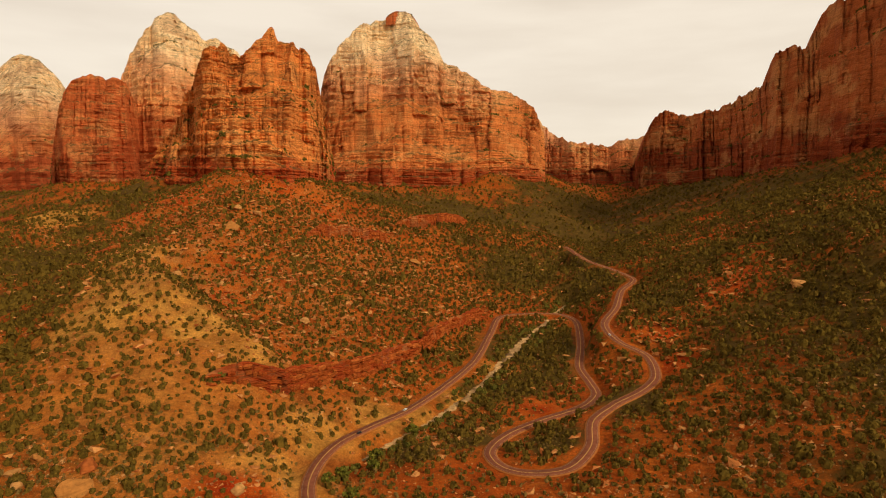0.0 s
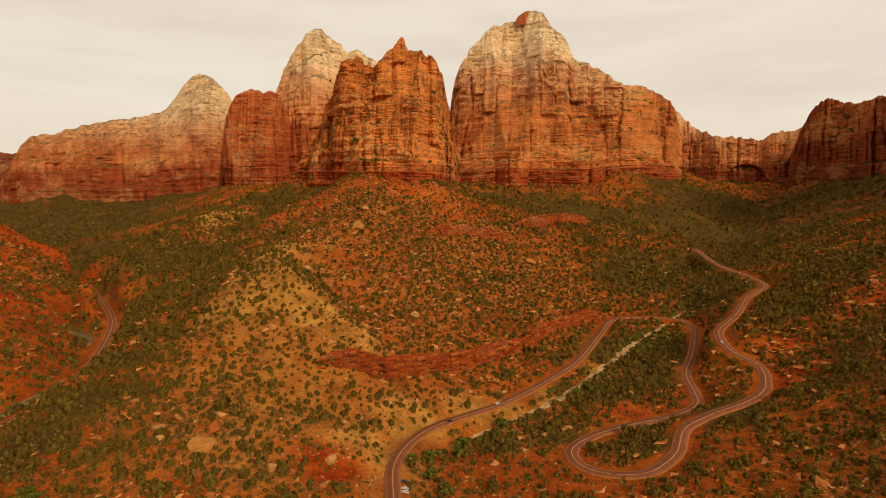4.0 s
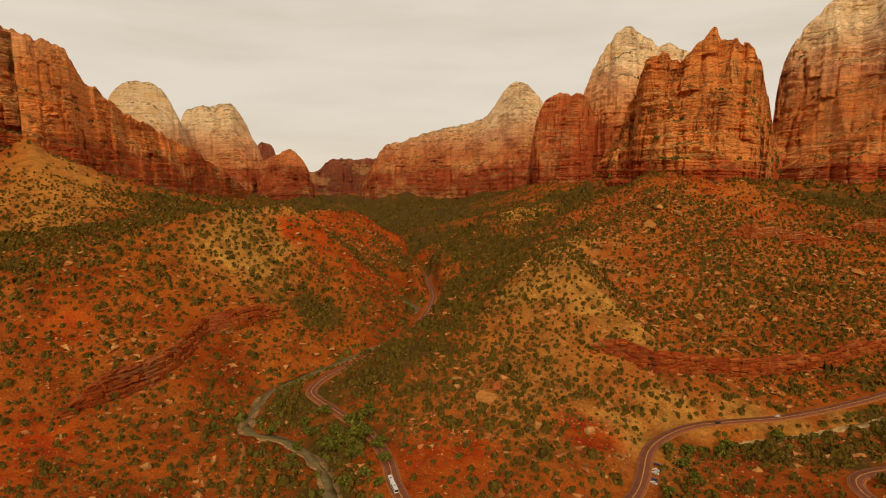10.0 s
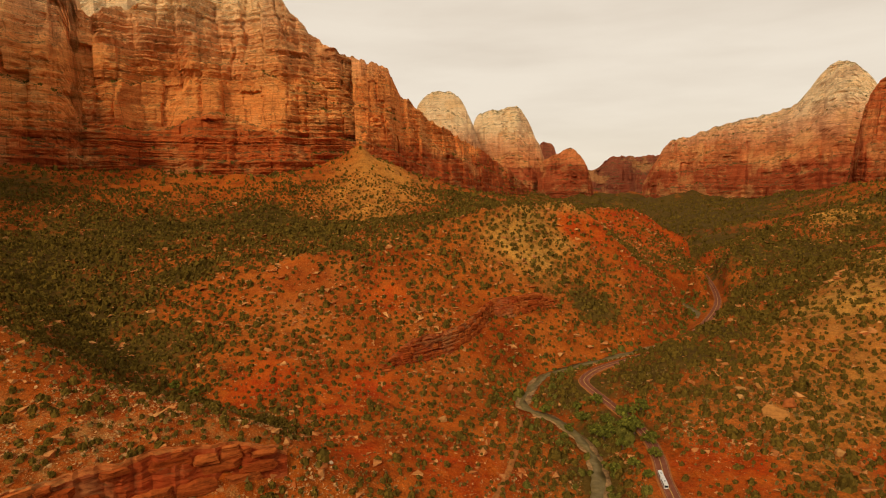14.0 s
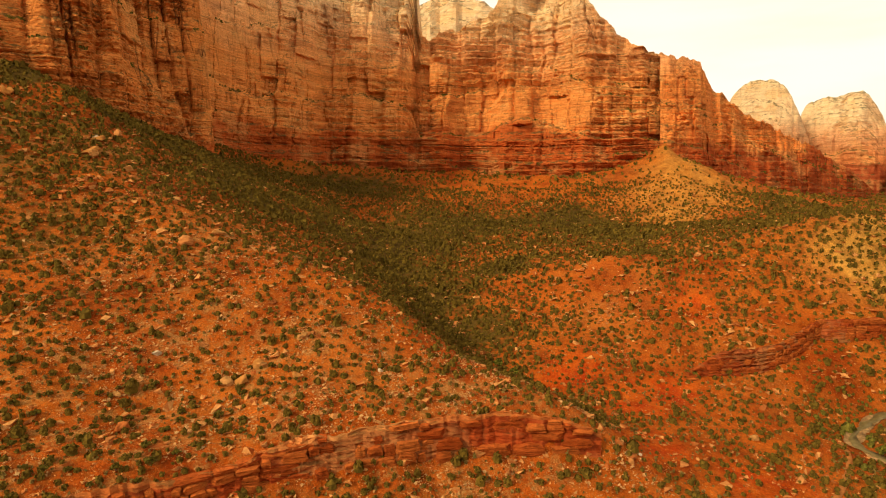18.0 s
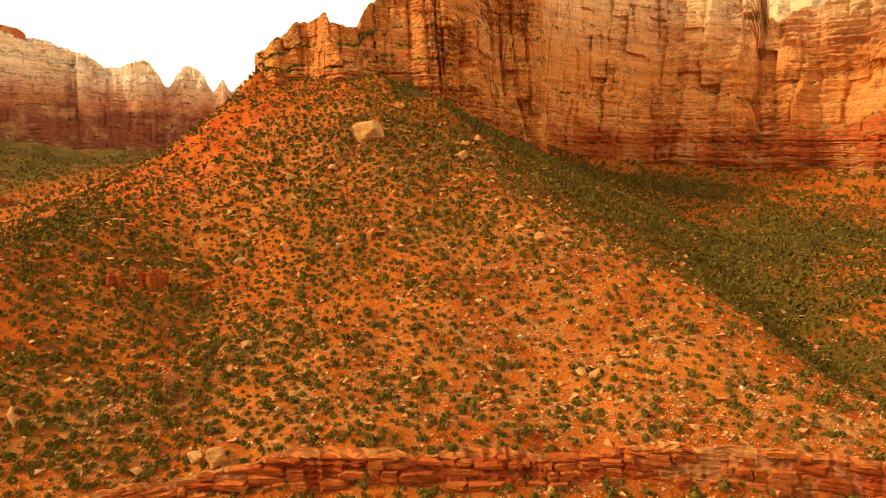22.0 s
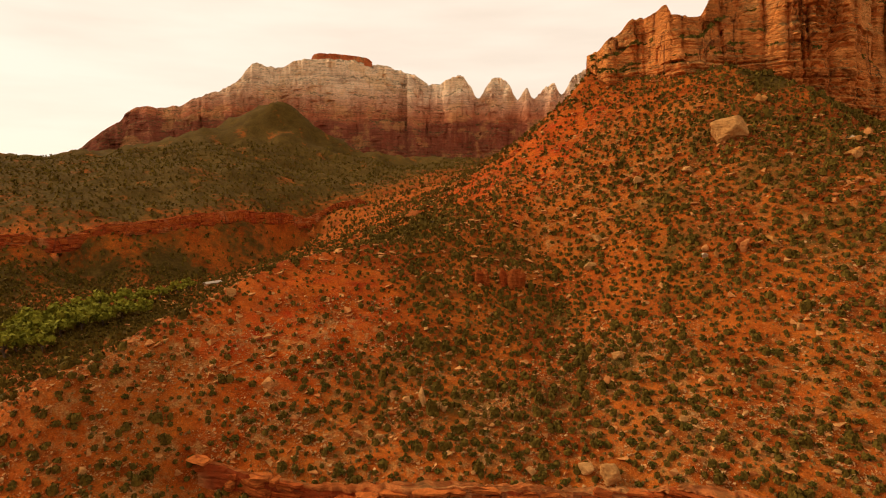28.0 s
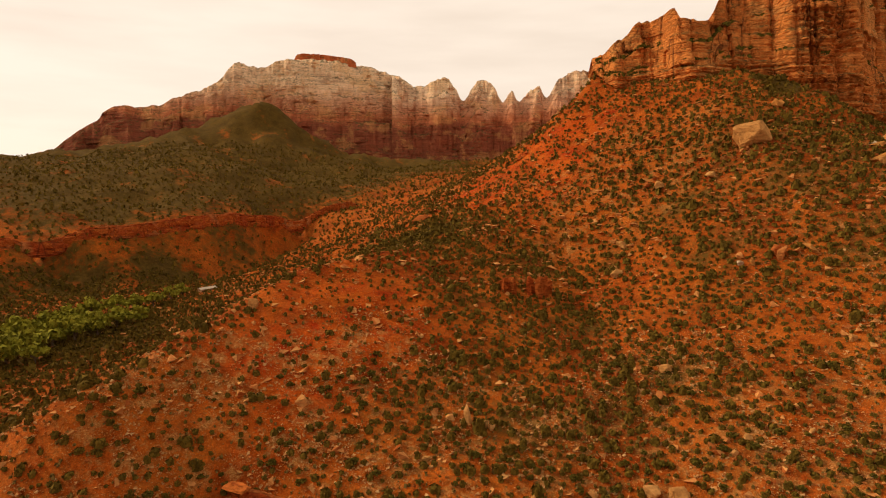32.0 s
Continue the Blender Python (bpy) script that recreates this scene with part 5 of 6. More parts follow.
for number, (name, (tall, line)) in enumerate(BANDS.items()):
    near = name == "canyon_ledge"
    tall = tall * 0.8 if name in ("middle_band", "far_band", "left_band") else tall * 1.45 if name == "river_bluff" else tall * 1.2 if name == "spur_ledge" else tall
    p = dense([(a, b, 0) for a, b in line], 4.0 if near else 8.0)[:, :2]
    toward = EYE_MID - p
    toward /= np.linalg.norm(toward, axis=1)[:, None]
    push = 13 if near else 5
    foot = p + toward * push
    zf = height(foot[:, 0], foot[:, 1])
    if near:
        zt = height((p - toward * 12)[:, 0], (p - toward * 12)[:, 1]) + 0.5
        low = foot + toward * 12
        zf = np.minimum(height(low[:, 0], low[:, 1]) - 1, zt - tall * 0.8)
    else:
        ends = np.minimum(1, np.minimum(np.arange(len(p)), np.arange(len(p))[::-1]) / 4.0)
        if name == "west_band":
            for _ in range(40):
                zf[1:-1] = (zf[:-2] + 2 * zf[1:-1] + zf[2:]) / 4
        zt = zf + tall * (0.25 + 0.75 * ends)
    back = foot - toward * 7
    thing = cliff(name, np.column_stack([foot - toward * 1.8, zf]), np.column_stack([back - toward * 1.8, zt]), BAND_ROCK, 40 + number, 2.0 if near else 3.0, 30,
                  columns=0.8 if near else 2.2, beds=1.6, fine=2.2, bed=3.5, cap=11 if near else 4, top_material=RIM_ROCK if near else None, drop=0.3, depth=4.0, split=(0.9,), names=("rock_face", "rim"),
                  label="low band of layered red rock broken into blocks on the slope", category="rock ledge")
    long, high, inner = (13.0, 4.5, 6.0) if near else (22.0, 14.0, 6.0) if name == "west_band" else (9.0, 5.5, 4.5) if name in ("spur_ledge", "river_bluff") else (7.0, 15.0, 4.0)
    face_blocks(thing, foot, back, zf - 1, zt, 70 + number, long, high, inner, 0.62 if near else 0.92)


# ---- roads, river ----
def ribbon(name, line, wide, lift, material, shift=0.0, parent=None, label="", kind="", category="", ragged=0.0):
    p = line[:, :2]
    t = np.gradient(p, axis=0)
    t /= np.linalg.norm(t, axis=1)[:, None]
    side = np.stack([-t[:, 1], t[:, 0]], 1)
    z = line[:, 2] + lift
    rows = []
    for o, dz in ((-wide / 2 - 0.3, -0.5), (-wide / 2, 0), (wide / 2, 0), (wide / 2 + 0.3, -0.5)):
        k = np.maximum(0.25, 1 + ragged * (fbm(p[:, 0] / 14 + o, p[:, 1] / 14, None, 3, 71) - 0.58) * 2)
        rows.append(np.column_stack([p + side * (o * k + shift)[:, None], z + dz]))
    verts = np.stack(rows, 1).reshape(-1, 3)
    ob = link_mesh(name, verts, grid_faces(len(p), 4), material, parent, label, flat=False)
    return tagged(ob, label, category, kind=kind)


for name, line in ROADS.items():
    fine_line = dense(line[::2], 2.0)
    road = ribbon(name, fine_line, 8.0, 0.48, ASPHALT, 0, None, "two-lane road of dark red asphalt with a yellow centre line", "structure", "road")
    ribbon("shoulder", fine_line, 9.8, 0.30, SHOULDER, 0, road)
    for o in (-0.16, 0.16):
        ribbon("centre_line", fine_line, 0.22, 0.50, YELLOW, o, road)
    for o in (-3.5, 3.5):
        ribbon("edge_line", fine_line, 0.14, 0.50, WHITE_LINE, o, road)


def water_material():
    m = Mat("shallow_river_water", 0.35)
    n = m.noise(0.25, 4)
    m.b.inputs["Specular IOR Level"].default_value = 0.06
    m.bump(m.noise(1.5, 3), 0.15, 0.4)
    return m.done(m.ramp(n, [(0.35, (0.13, 0.090, 0.030)), (0.6, (0.20, 0.140, 0.052)), (0.76, (0.27, 0.19, 0.085))]))


WATER = water_material()
GRAVEL = plain("river_gravel", (0.33, 0.185, 0.075), 0.95, 0.5, 0.4, 0.2)
WASH = plain("pale_wash_gravel", (0.52, 0.31, 0.13), 0.95, 0.5, 0.3, 0.2)
ribbon("river", RIVER, 7.0, -1.3, WATER, 0, None, "shallow brown river winding between gravel banks", "structure", "water", 0.9)
ribbon("river_bank", RIVER, 11.0, -1.75, GRAVEL, 0, None, "pale gravel and sand along the river", "structure", "river bank", 0.9)
ribbon("dry_creek", CREEK, 16.0, -0.9, WASH, 0, None, "pale rocky wash of a small creek", "structure", "creek bed", 2.4)

# ---- plants ----
rng = np.random.default_rng(11)


def leaf_ball(tris, seed, flat=0.85, size=0.30, core=6):
    """A rounded bush of radius about one, its foot at zero: a low dome hidden under many loose leaf clumps on a few lobes."""
    g = np.random.default_rng(seed)
    count = 5
    a = np.arange(count) * 6.2832 / count + g.uniform(-0.5, 0.5, count)
    off = g.uniform(0.25, 0.5, count)
    lobes = np.vstack([[0, 0, 0.5], np.column_stack([np.cos(a) * off, np.sin(a) * off, g.uniform(0.3, 0.62, count)])])
    radii = np.concatenate([[0.62], g.uniform(0.34, 0.5, count)])
    k = g.choice(count + 1, tris, p=[0.3] + [0.7 / count] * count)
    d = g.normal(0, 1, (tris, 3))
    d /= np.linalg.norm(d, axis=1)[:, None]
    d[:, 2] = np.abs(d[:, 2]) * 0.95 - 0.2 * g.random(tris)
    c = lobes[k] + d * radii[k][:, None] * (1, 1, flat)
    c[:, 2] = np.maximum(c[:, 2], 0.05)
    n = d + g.normal(0, 0.3, (tris, 3))
    n /= np.linalg.norm(n, axis=1)[:, None]
    a = np.cross(n, g.normal(0, 1, (tris, 3)))
    a /= np.linalg.norm(a, axis=1)[:, None]
    b = np.cross(n, a)
    s = (size * g.uniform(0.6, 1.3, tris))[:, None]
    v = [np.stack([c + a * s, c - a * s * 0.5 + b * s * 0.85, c - a * s * 0.5 - b * s * 0.85], 1).reshape(-1, 3)]
    if core:
        t = np.arange(core) * 6.2832 / core
        low = np.column_stack([np.cos(t) * 0.72, np.sin(t) * 0.72, t * 0])
        mid = np.column_stack([np.cos(t) * 0.62, np.sin(t) * 0.62, t * 0 + 0.55])
        top = np.array([0, 0, 0.98])
        for q in range(core):
            w = (q + 1) % core
            v.append(np.array([low[q], low[w], mid[w], low[q], mid[w], mid[q], mid[q], mid[w], top] if core > 4 else [low[q], low[w], top]))
    return np.vstack(v)


def scatter(name, protos, x, y, size, material, label, category, squash=(0.95, 1.5), sink=0.12, z=None):
    """Copies of the prototypes at the places given, joined in one mesh."""
    z = height(x, y) if z is None else z
    turn = rng.uniform(0, 6.283, len(x))
    which = rng.integers(0, len(protos), len(x))
    tall = rng.uniform(*squash, len(x))
    parts_ = []
    for k, proto in enumerate(protos):
        i = np.flatnonzero(which == k)
        c, s = np.cos(turn[i])[:, None], np.sin(turn[i])[:, None]
        px, py, pz = proto[:, 0][None], proto[:, 1][None], proto[:, 2][None]
        sz = size[i][:, None]
        v = np.stack([x[i][:, None] + sz * (c * px - s * py), y[i][:, None] + sz * (s * px + c * py), z[i][:, None] - sink * sz + sz * tall[i][:, None] * pz], -1)
        parts_.append(v.reshape(-1, 3))
    v = np.vstack(parts_)
    f = np.arange(len(v)).reshape(-1, 3)
    ob = link_mesh(name, v, f, material)
    return tagged(ob, label, category, kind="stuff")


def off_road(x, y, gap=10.5):
    keep = np.ones(len(x), bool)
    for line in (*ROADS.values(), RIVER):
        keep &= nearest(x, y, line, 30)[0] > gap
    keep &= nearest(x, y, CREEK, 30)[0] > 4
    return keep


def field(r0, r1, spacing, seed, bias=1.0):
    """Places in the open land between two distances, loosely spaced and thinned by plant cover."""
    g = np.random.default_rng(seed)
    k = np.arange(-r1, r1, spacing)
    gx, gy = np.meshgrid(k, k)
    x = 130 + gx.ravel() + g.uniform(-0.48, 0.48, gx.size) * spacing
    y = -90 + gy.ravel() + g.uniform(-0.48, 0.48, gx.size) * spacing
    r, a = np.hypot(x - 130, y + 90), np.degrees(np.arctan2(130 - x, y + 90))
    inside = (r > r0) & (r < r1) & (((a > -43) & (a < 181)) | (a < -161))
    x, y = x[inside], y[inside]
    veg, pale, raw, grit = covers(x, y)
    clump = fbm(x / 22, y / 22, None, 2, 77)
    keep = g.random(len(x)) < np.clip(bias * (0.20 + 0.90 * veg) * (0.45 + 1.1 * clump), 0, 1)
    x, y, veg = x[keep], y[keep], veg[keep]
    k = off_road(x, y)
    return x[k], y[k], veg[k]


NEAR_SHRUBS = [leaf_ball(38, 100 + k, size=0.32) for k in range(7)]
MID_SHRUBS = [leaf_ball(8, 200 + k, size=0.50, core=4) for k in range(6)]
FAR_SHRUBS = [leaf_ball(4, 300 + k, size=0.65, core=4) for k in range(6)]
x, y, v = field(60, 680, 6.6, 21, 1.75)
scatter("scrub", NEAR_SHRUBS, x, y, rng.gamma(4.0, 0.40, len(x)) * (0.8 + 0.5 * v) + 0.75, SCRUB, "rounded olive green desert shrubs dotted over the slopes", "shrubs")
x, y, v = field(60, 560, 4.2, 24, 0.9)
scatter("low_brush", MID_SHRUBS, x, y, rng.gamma(6.0, 0.13, len(x)) + 0.3, BRUSH, "small dry olive bushes between the shrubs", "shrubs")
x, y, v = field(560, 1050, 7.0, 26, 0.8)
scatter("mid_brush", FAR_SHRUBS, x, y, rng.gamma(6.0, 0.16, len(x)) + 0.45, SCRUB, "small olive bushes between the shrubs of the farther slopes", "shrubs")
x, y, v = field(680, 1400, 7.4, 22, 2.2)
scatter("far_scrub", MID_SHRUBS, x, y, rng.gamma(5.0, 0.40, len(x)) * (0.85 + 0.5 * v) + 0.9, SCRUB, "olive green shrubs on the farther slopes", "shrubs")
x, y, v = field(1400, 2900, 17.5, 23, 1.4)
scatter("distant_scrub", FAR_SHRUBS, x, y, rng.gamma(6.0, 0.56, len(x)) + 1.0, SCRUB, "olive green scrub below the cliffs", "shrubs")

g = np.random.default_rng(27)
for line, count, wide, who in ((RIVER[: len(RIVER)], 900, 26, "river"), (CREEK, 380, 20, "creek")):
    k = g.integers(0, len(line), count)
    x, y = line[k, 0] + g.normal(0, wide * 0.6, count), line[k, 1] + g.normal(0, wide * 0.6, count)
    keep = np.ones(count, bool)
    for road in ROADS.values():
        keep &= nearest(x, y, road, 30)[0] > 11
    keep &= nearest(x, y, line, 40)[0] > 4.6
    scatter(who + "_thicket", NEAR_SHRUBS, x[keep], y[keep], g.gamma(5.0, 0.42, int(keep.sum())) + 0.6, THICKET, "olive green thicket along the " + who, "shrubs")
shelf = np.vstack(SHELVES)
scatter("ledge_scrub", MID_SHRUBS, shelf[:, 0], shelf[:, 1], rng.gamma(5.0, 0.5, len(shelf)) + 0.8, JUNIPER, "dark shrubs and small pines on the cliff ledges", "shrubs", (0.9, 1.5), 0.45, z=shelf[:, 2])


# ---- loose stones ----
def rough_stone(seed, points=8):
    g = np.random.default_rng(seed)
    bm = bmesh.new()
    for p in g.normal(0, 1, (points, 3)):
        p = p / np.linalg.norm(p) * g.uniform(0.75, 1.1)
        bm.verts.new((p[0], p[1] * 0.8, p[2] * 0.6))
    hull = bmesh.ops.convex_hull(bm, input=bm.verts)
    bmesh.ops.delete(bm, geom=[e for e in hull["geom_interior"] if isinstance(e, bmesh.types.BMVert)], context="VERTS")
    bmesh.ops.triangulate(bm, faces=bm.faces)
    v = np.array([[tuple(c.co) for c in f.verts] for f in bm.faces]).reshape(-1, 3)
    bm.free()
    return v


STONES = [rough_stone(400 + k, 7) for k in range(8)]
FAR_STONES = [rough_stone(470 + k, 6) for k in range(6)]


def stones(r0, r1, spacing, seed, lo, hi, name, label, protos=None, patchy=False):
    g = np.random.default_rng(seed)
    n = int(math.pi * (r1**2 - r0**2) * (242 / 360) / spacing**2)
    r = np.sqrt(g.uniform(r0**2, r1**2, n))
    a = np.radians(g.uniform(-43, 199, n))
    x, y = 130 - r * np.sin(a), -90 + r * np.cos(a)
    veg, pale, raw, grit = covers(x, y)
    keep = g.random(n) < np.clip(0.3 + 0.8 * grit, 0, 1) * (1 - 0.5 * pale) * (1 - 0.75 * smooth(0.5, 0.85, veg)) * (0.2 + 1.3 * fbm(x / 18, y / 18, None, 2, 55))
    if patchy:
        keep &= (fbm(x / 16, y / 16, None, 3, 58) > 0.515) & (grit > 0.45)
    x, y = x[keep], y[keep]
    k = off_road(x, y)
    x, y = x[k], y[k]
    size = lo * (1 - g.random(len(x))) ** -0.5
    scatter(name, protos or STONES, x, y, np.minimum(size, hi), GRAVEL_STONE if patchy else ROCK, label, "stones", (0.7, 1.2), -0.1)


stones(60, 640, 3.2, 31, 0.50, 5.0, "loose_stones", "pale and red sandstone blocks strewn over the slope")
stones(150, 560, 1.6, 33, 0.56, 2.0, "gravel", "pale broken gravel above the rock ledges", [rough_stone(430 + k, 5) for k in range(5)], True)
stones(600, 1300, 5.4, 32, 1.15, 6.5, "far_stones", "sandstone blocks on the farther talus", FAR_STONES)


# ---- boulders, each a thing of its own ----
def boulder_mesh(seed):
    """An angular block: the hull of a few corners, with worn edges and a rough skin."""
    g = np.random.default_rng(seed)
    bm = bmesh.new()
    for p in g.normal(0, 1, (13, 3)):
        p = p / np.linalg.norm(p) ** 0.75 / max(np.abs(p).max(), 0.4) ** 0.25 * g.uniform(0.8, 1.1)
        bm.verts.new(tuple(p))
    hull = bmesh.ops.convex_hull(bm, input=bm.verts)
    bmesh.ops.delete(bm, geom=[e for e in hull["geom_interior"] if isinstance(e, bmesh.types.BMVert)], context="VERTS")
    bmesh.ops.bevel(bm, geom=list(bm.edges), offset=0.07, segments=1, affect="EDGES")
    bmesh.ops.triangulate(bm, faces=bm.faces)
    bmesh.ops.subdivide_edges(bm, edges=list(bm.edges), cuts=1, use_grid_fill=True)
    for v in bm.verts:
        n = noise.noise(v.co * 1.7 + Vector((seed, 0, 0))) * 0.13 + noise.noise(v.co * 6.0) * 0.045
        ledge = 0.03 * math.sin(v.co.z * 14 + 2 * noise.noise(v.co * 1.5))
        v.co = v.co * (1 + n + ledge)
    me = bpy.data.meshes.new("boulder")
    bm.to_mesh(me)
    bm.free()
    return me


KINDS = {"p": (PALE_ROCK, "pale tan sandstone boulder lying on the red slope"), "r": (ROCK, "red-brown sandstone boulder lying on the slope"),
         "w": (WHITE_ROCK, "whitish sandstone block among the shrubs"), "d": (LEDGE, "dark red crag of layered rock standing out of the slope")}
BLOCKS = {}
for key, rows in BOULDERS.items():
    mat, label = KINDS[key[0]]
    if key[0] == "d":
        continue
    for bx, by, half, aspect in rows:
        if half < 1.0:
            continue
        shape = rng.integers(0, 5)
        if (key[0], shape) not in BLOCKS:
            me = boulder_mesh(500 + int(shape) + 10 * ord(key[0]))
            me.materials.append(mat)
            BLOCKS[key[0], shape] = me
        ob = new("boulder", BLOCKS[key[0], shape])
        half *= 0.9
        bz = float(height(np.array([float(bx)]), np.array([float(by)]))[0])
        ob.scale = (half, half * 0.85, half * aspect * 1.15)
        ob.location = (bx, by, bz + half * aspect * 0.5)
        ob.rotation_euler = (rng.uniform(-0.35, 0.35), rng.uniform(-0.35, 0.35), rng.uniform(0, 6.28))
        tagged(ob, label, "boulder", "boulders on the slopes")


def crag(x, y, half, aspect, seed):
    """A jagged crag: upright slabs leaning together."""
    g = np.random.default_rng(seed)
    z = float(height(np.array([float(x)]), np.array([float(y)]))[0])
    ob = new("crag")
    ob.location = (x, y, z)
    for k in range(9):
        slab = new("slab", BLOCK_MESHES[k % len(BLOCK_MESHES)])
        slab.parent = ob
        tall = half * aspect * g.uniform(0.8, 2.0)
        slab.location = (half * g.uniform(-0.75, 0.75), half * g.uniform(-0.4, 0.4), tall * 0.32)
        slab.scale = (half * g.uniform(0.35, 0.8), half * g.uniform(0.3, 0.6), tall)
        slab.rotation_euler = (g.uniform(-0.3, 0.3), g.uniform(-0.35, 0.35), g.uniform(0, 3.14))
    return tagged(ob, "jagged dark red crag of upright rock slabs", "crag", "crags on the slope")


for key, rows in BOULDERS.items():
    if key[0] == "d":
        for number, (bx, by, half, aspect) in enumerate(rows):
            crag(bx, by, half * 0.85, aspect, 560 + number)

# larger loose blocks on the stony slopes, each a thing of its own
gb = np.random.default_rng(93)
SLABS = [boulder_mesh(580 + k) for k in range(6)]
for k, me in enumerate(SLABS):
    me.materials.append(PALE_ROCK if k % 3 else ROCK)
for k in range(240):
    if k < 170:
        a, r = gb.uniform(98, 187), 290 + 340 * gb.random() ** 1.2
        bx, by = 190 - r * math.sin(radians(a)), -180 + r * math.cos(radians(a))
        half = 1.5 * (1 - gb.random()) ** -0.36
    else:
        bx, by = gb.uniform(-380, -20), gb.uniform(640, 1080)
        half = 2.0 * (1 - gb.random()) ** -0.4
    half = min(half, 7.0)
    bz = float(height(np.array([bx]), np.array([by]))[0])
    ob = new("boulder", SLABS[k % 6])
    flat = gb.uniform(0.45, 0.9)
    ob.scale = (half, half * gb.uniform(0.6, 0.95), half * flat)
    ob.location = (bx, by, bz + half * flat * 0.35)
    ob.rotation_euler = (gb.uniform(-0.3, 0.3), gb.uniform(-0.3, 0.3), gb.uniform(0, 6.28))
    tagged(ob, "tan sandstone block lying on the stony slope" if (k % 6) % 3 else "red-brown sandstone block lying on the stony slope", "boulder", "boulders on the slopes")


# ---- trees ----
def soup(name, verts, material, parent):
    return link_mesh(name, verts, np.arange(len(verts)).reshape(-1, 3), material, parent)


def limb(a, b, ra, rb, sides=6):
    a, b = Vector(a), Vector(b)
    q = (b - a).to_track_quat("Z", "Y").to_matrix()
    ring = []
    for c, r in ((a, ra), (b, rb)):
        ring.append([c + q @ Vector((math.cos(k * 6.2832 / sides) * r, math.sin(k * 6.2832 / sides) * r, 0)) for k in range(sides)])
    out = []
    for k in range(sides):
        j = (k + 1) % sides
        out += [ring[0][k], ring[0][j], ring[1][j], ring[0][k], ring[1][j], ring[1][k]]
    return [tuple(v) for v in out]


def tree(name, seed, material, label, category, spread=1.0, tall=1.0, leaves=320, leaf=0.16):
    """A tree of crown radius about one: tapered trunk with limbs, and a crown of many small leaf clumps with gaps."""
    g = np.random.default_rng(seed)
    top = new(name)
    wood = limb((0, 0, -0.2), (0.05, 0.03, 0.55 * tall), 0.09, 0.055)
    tips = []
    for k in range(6):
        a = k * 1.05 + g.uniform(-0.3, 0.3)
        start = (0.04, 0.02, (0.3 + 0.06 * k) * tall)
        tip = (math.cos(a) * 0.6 * spread, math.sin(a) * 0.6 * spread, (0.75 + 0.5 * g.random()) * tall)
        wood += limb(start, tip, 0.045, 0.012, 5)
        tips.append(tip)
    tips.append((0.05, 0, 1.35 * tall))
    link_mesh("trunk", np.array(wood), np.arange(len(wood)).reshape(-1, 3), BARK, top)
    tips = np.array(tips)
    k = g.integers(0, len(tips), leaves)
    d = g.normal(0, 1, (leaves, 3))
    d /= np.linalg.norm(d, axis=1)[:, None]
    c = tips[k] + d * g.uniform(0.18, 0.44, leaves)[:, None] * (1, 1, 0.8)
    n = d + g.normal(0, 0.5, (leaves, 3))
    n /= np.linalg.norm(n, axis=1)[:, None]
    a = np.cross(n, g.normal(0, 1, (leaves, 3)))
    a /= np.linalg.norm(a, axis=1)[:, None]
    b = np.cross(n, a)
    s = (leaf * g.uniform(0.6, 1.4, leaves))[:, None]
    soup("crown", np.stack([c + a * s, c - a * s * 0.5 + b * s * 0.85, c - a * s * 0.5 - b * s * 0.85], 1).reshape(-1, 3), material, top)
    return tagged(top, label, category)


def plant_all(models, places, group, sink=0.1):
    """Moves the models to the first places and copies them to the rest."""
    for k, (px, py, size) in enumerate(places):
        pz = float(height(np.array([float(px)]), np.array([float(py)]))[0])
        m = pose(px, py, pz - sink * size * 0.3, 0, 0, (k * 77) % 360) @ Matrix.Scale(size, 4)
        if k < len(models):
            models[k].matrix_basis = m
            tagged(models[k], group=group)
        else:
            src = models[k % len(models)]
            ob = copy_thing(src, pose(px, py, pz - sink * size * 0.3, 0, 0, (k * 77) % 360))
            ob.scale = (size, size, size)
            tagged(ob, group=group)


plant_all([tree("cottonwood", 610 + k, RIVER_LEAVES, "bright green cottonwood tree on the river bank", "tree") for k in range(4)], COTTONWOODS, "cottonwoods by the river")
plant_all([tree("cottonwood", 620 + k, COTTONWOOD, "bright green cottonwood in the grove on the valley floor", "tree") for k in range(4)], GROVE, "cottonwood grove")

# the nearest junipers, on the slope above the canyon ledge
gj = np.random.default_rng(91)
spots_ = []
for k in range(900):
    a, r = gj.uniform(100, 187), gj.uniform(300, 440)
    jx, jy = 190 - r * math.sin(radians(a)), -180 + r * math.cos(radians(a))
    if all((jx - q[0]) ** 2 + (jy - q[1]) ** 2 > 81 for q in spots_) and len(spots_) < 260:
        spots_.append((jx, jy, gj.uniform(1.6, 3.4)))
plant_all([tree("juniper", 640 + k, JUNIPER, "round dark green juniper on the stony red slope", "juniper", 1.0, 0.8, 190, 0.2) for k in range(5)], spots_, "junipers on the near slope")


# ---- vehicles ----
PAINT = {"white": plain("white_car_paint", (0.70, 0.68, 0.64), 0.3, 0.05), "blue": plain("blue_car_paint", (0.05, 0.06, 0.16), 0.3, 0.1),
         "dark": plain("dark_car_paint", (0.03, 0.03, 0.035), 0.3, 0.1)}
for m_ in PAINT.values():
    m_.node_tree.nodes["Principled BSDF"].inputs["Specular IOR Level"].default_value = 0.5
GLASS = plain("dark_window_glass", (0.02, 0.022, 0.025), 0.08, 0.1)
RIM = plain("wheel_rim", (0.4, 0.4, 0.4), 0.4, 0.1, 1.0, 0.0, 0.8)
RUBBER = plain("tyre_rubber", (0.02, 0.02, 0.02), 0.9, 0.2)


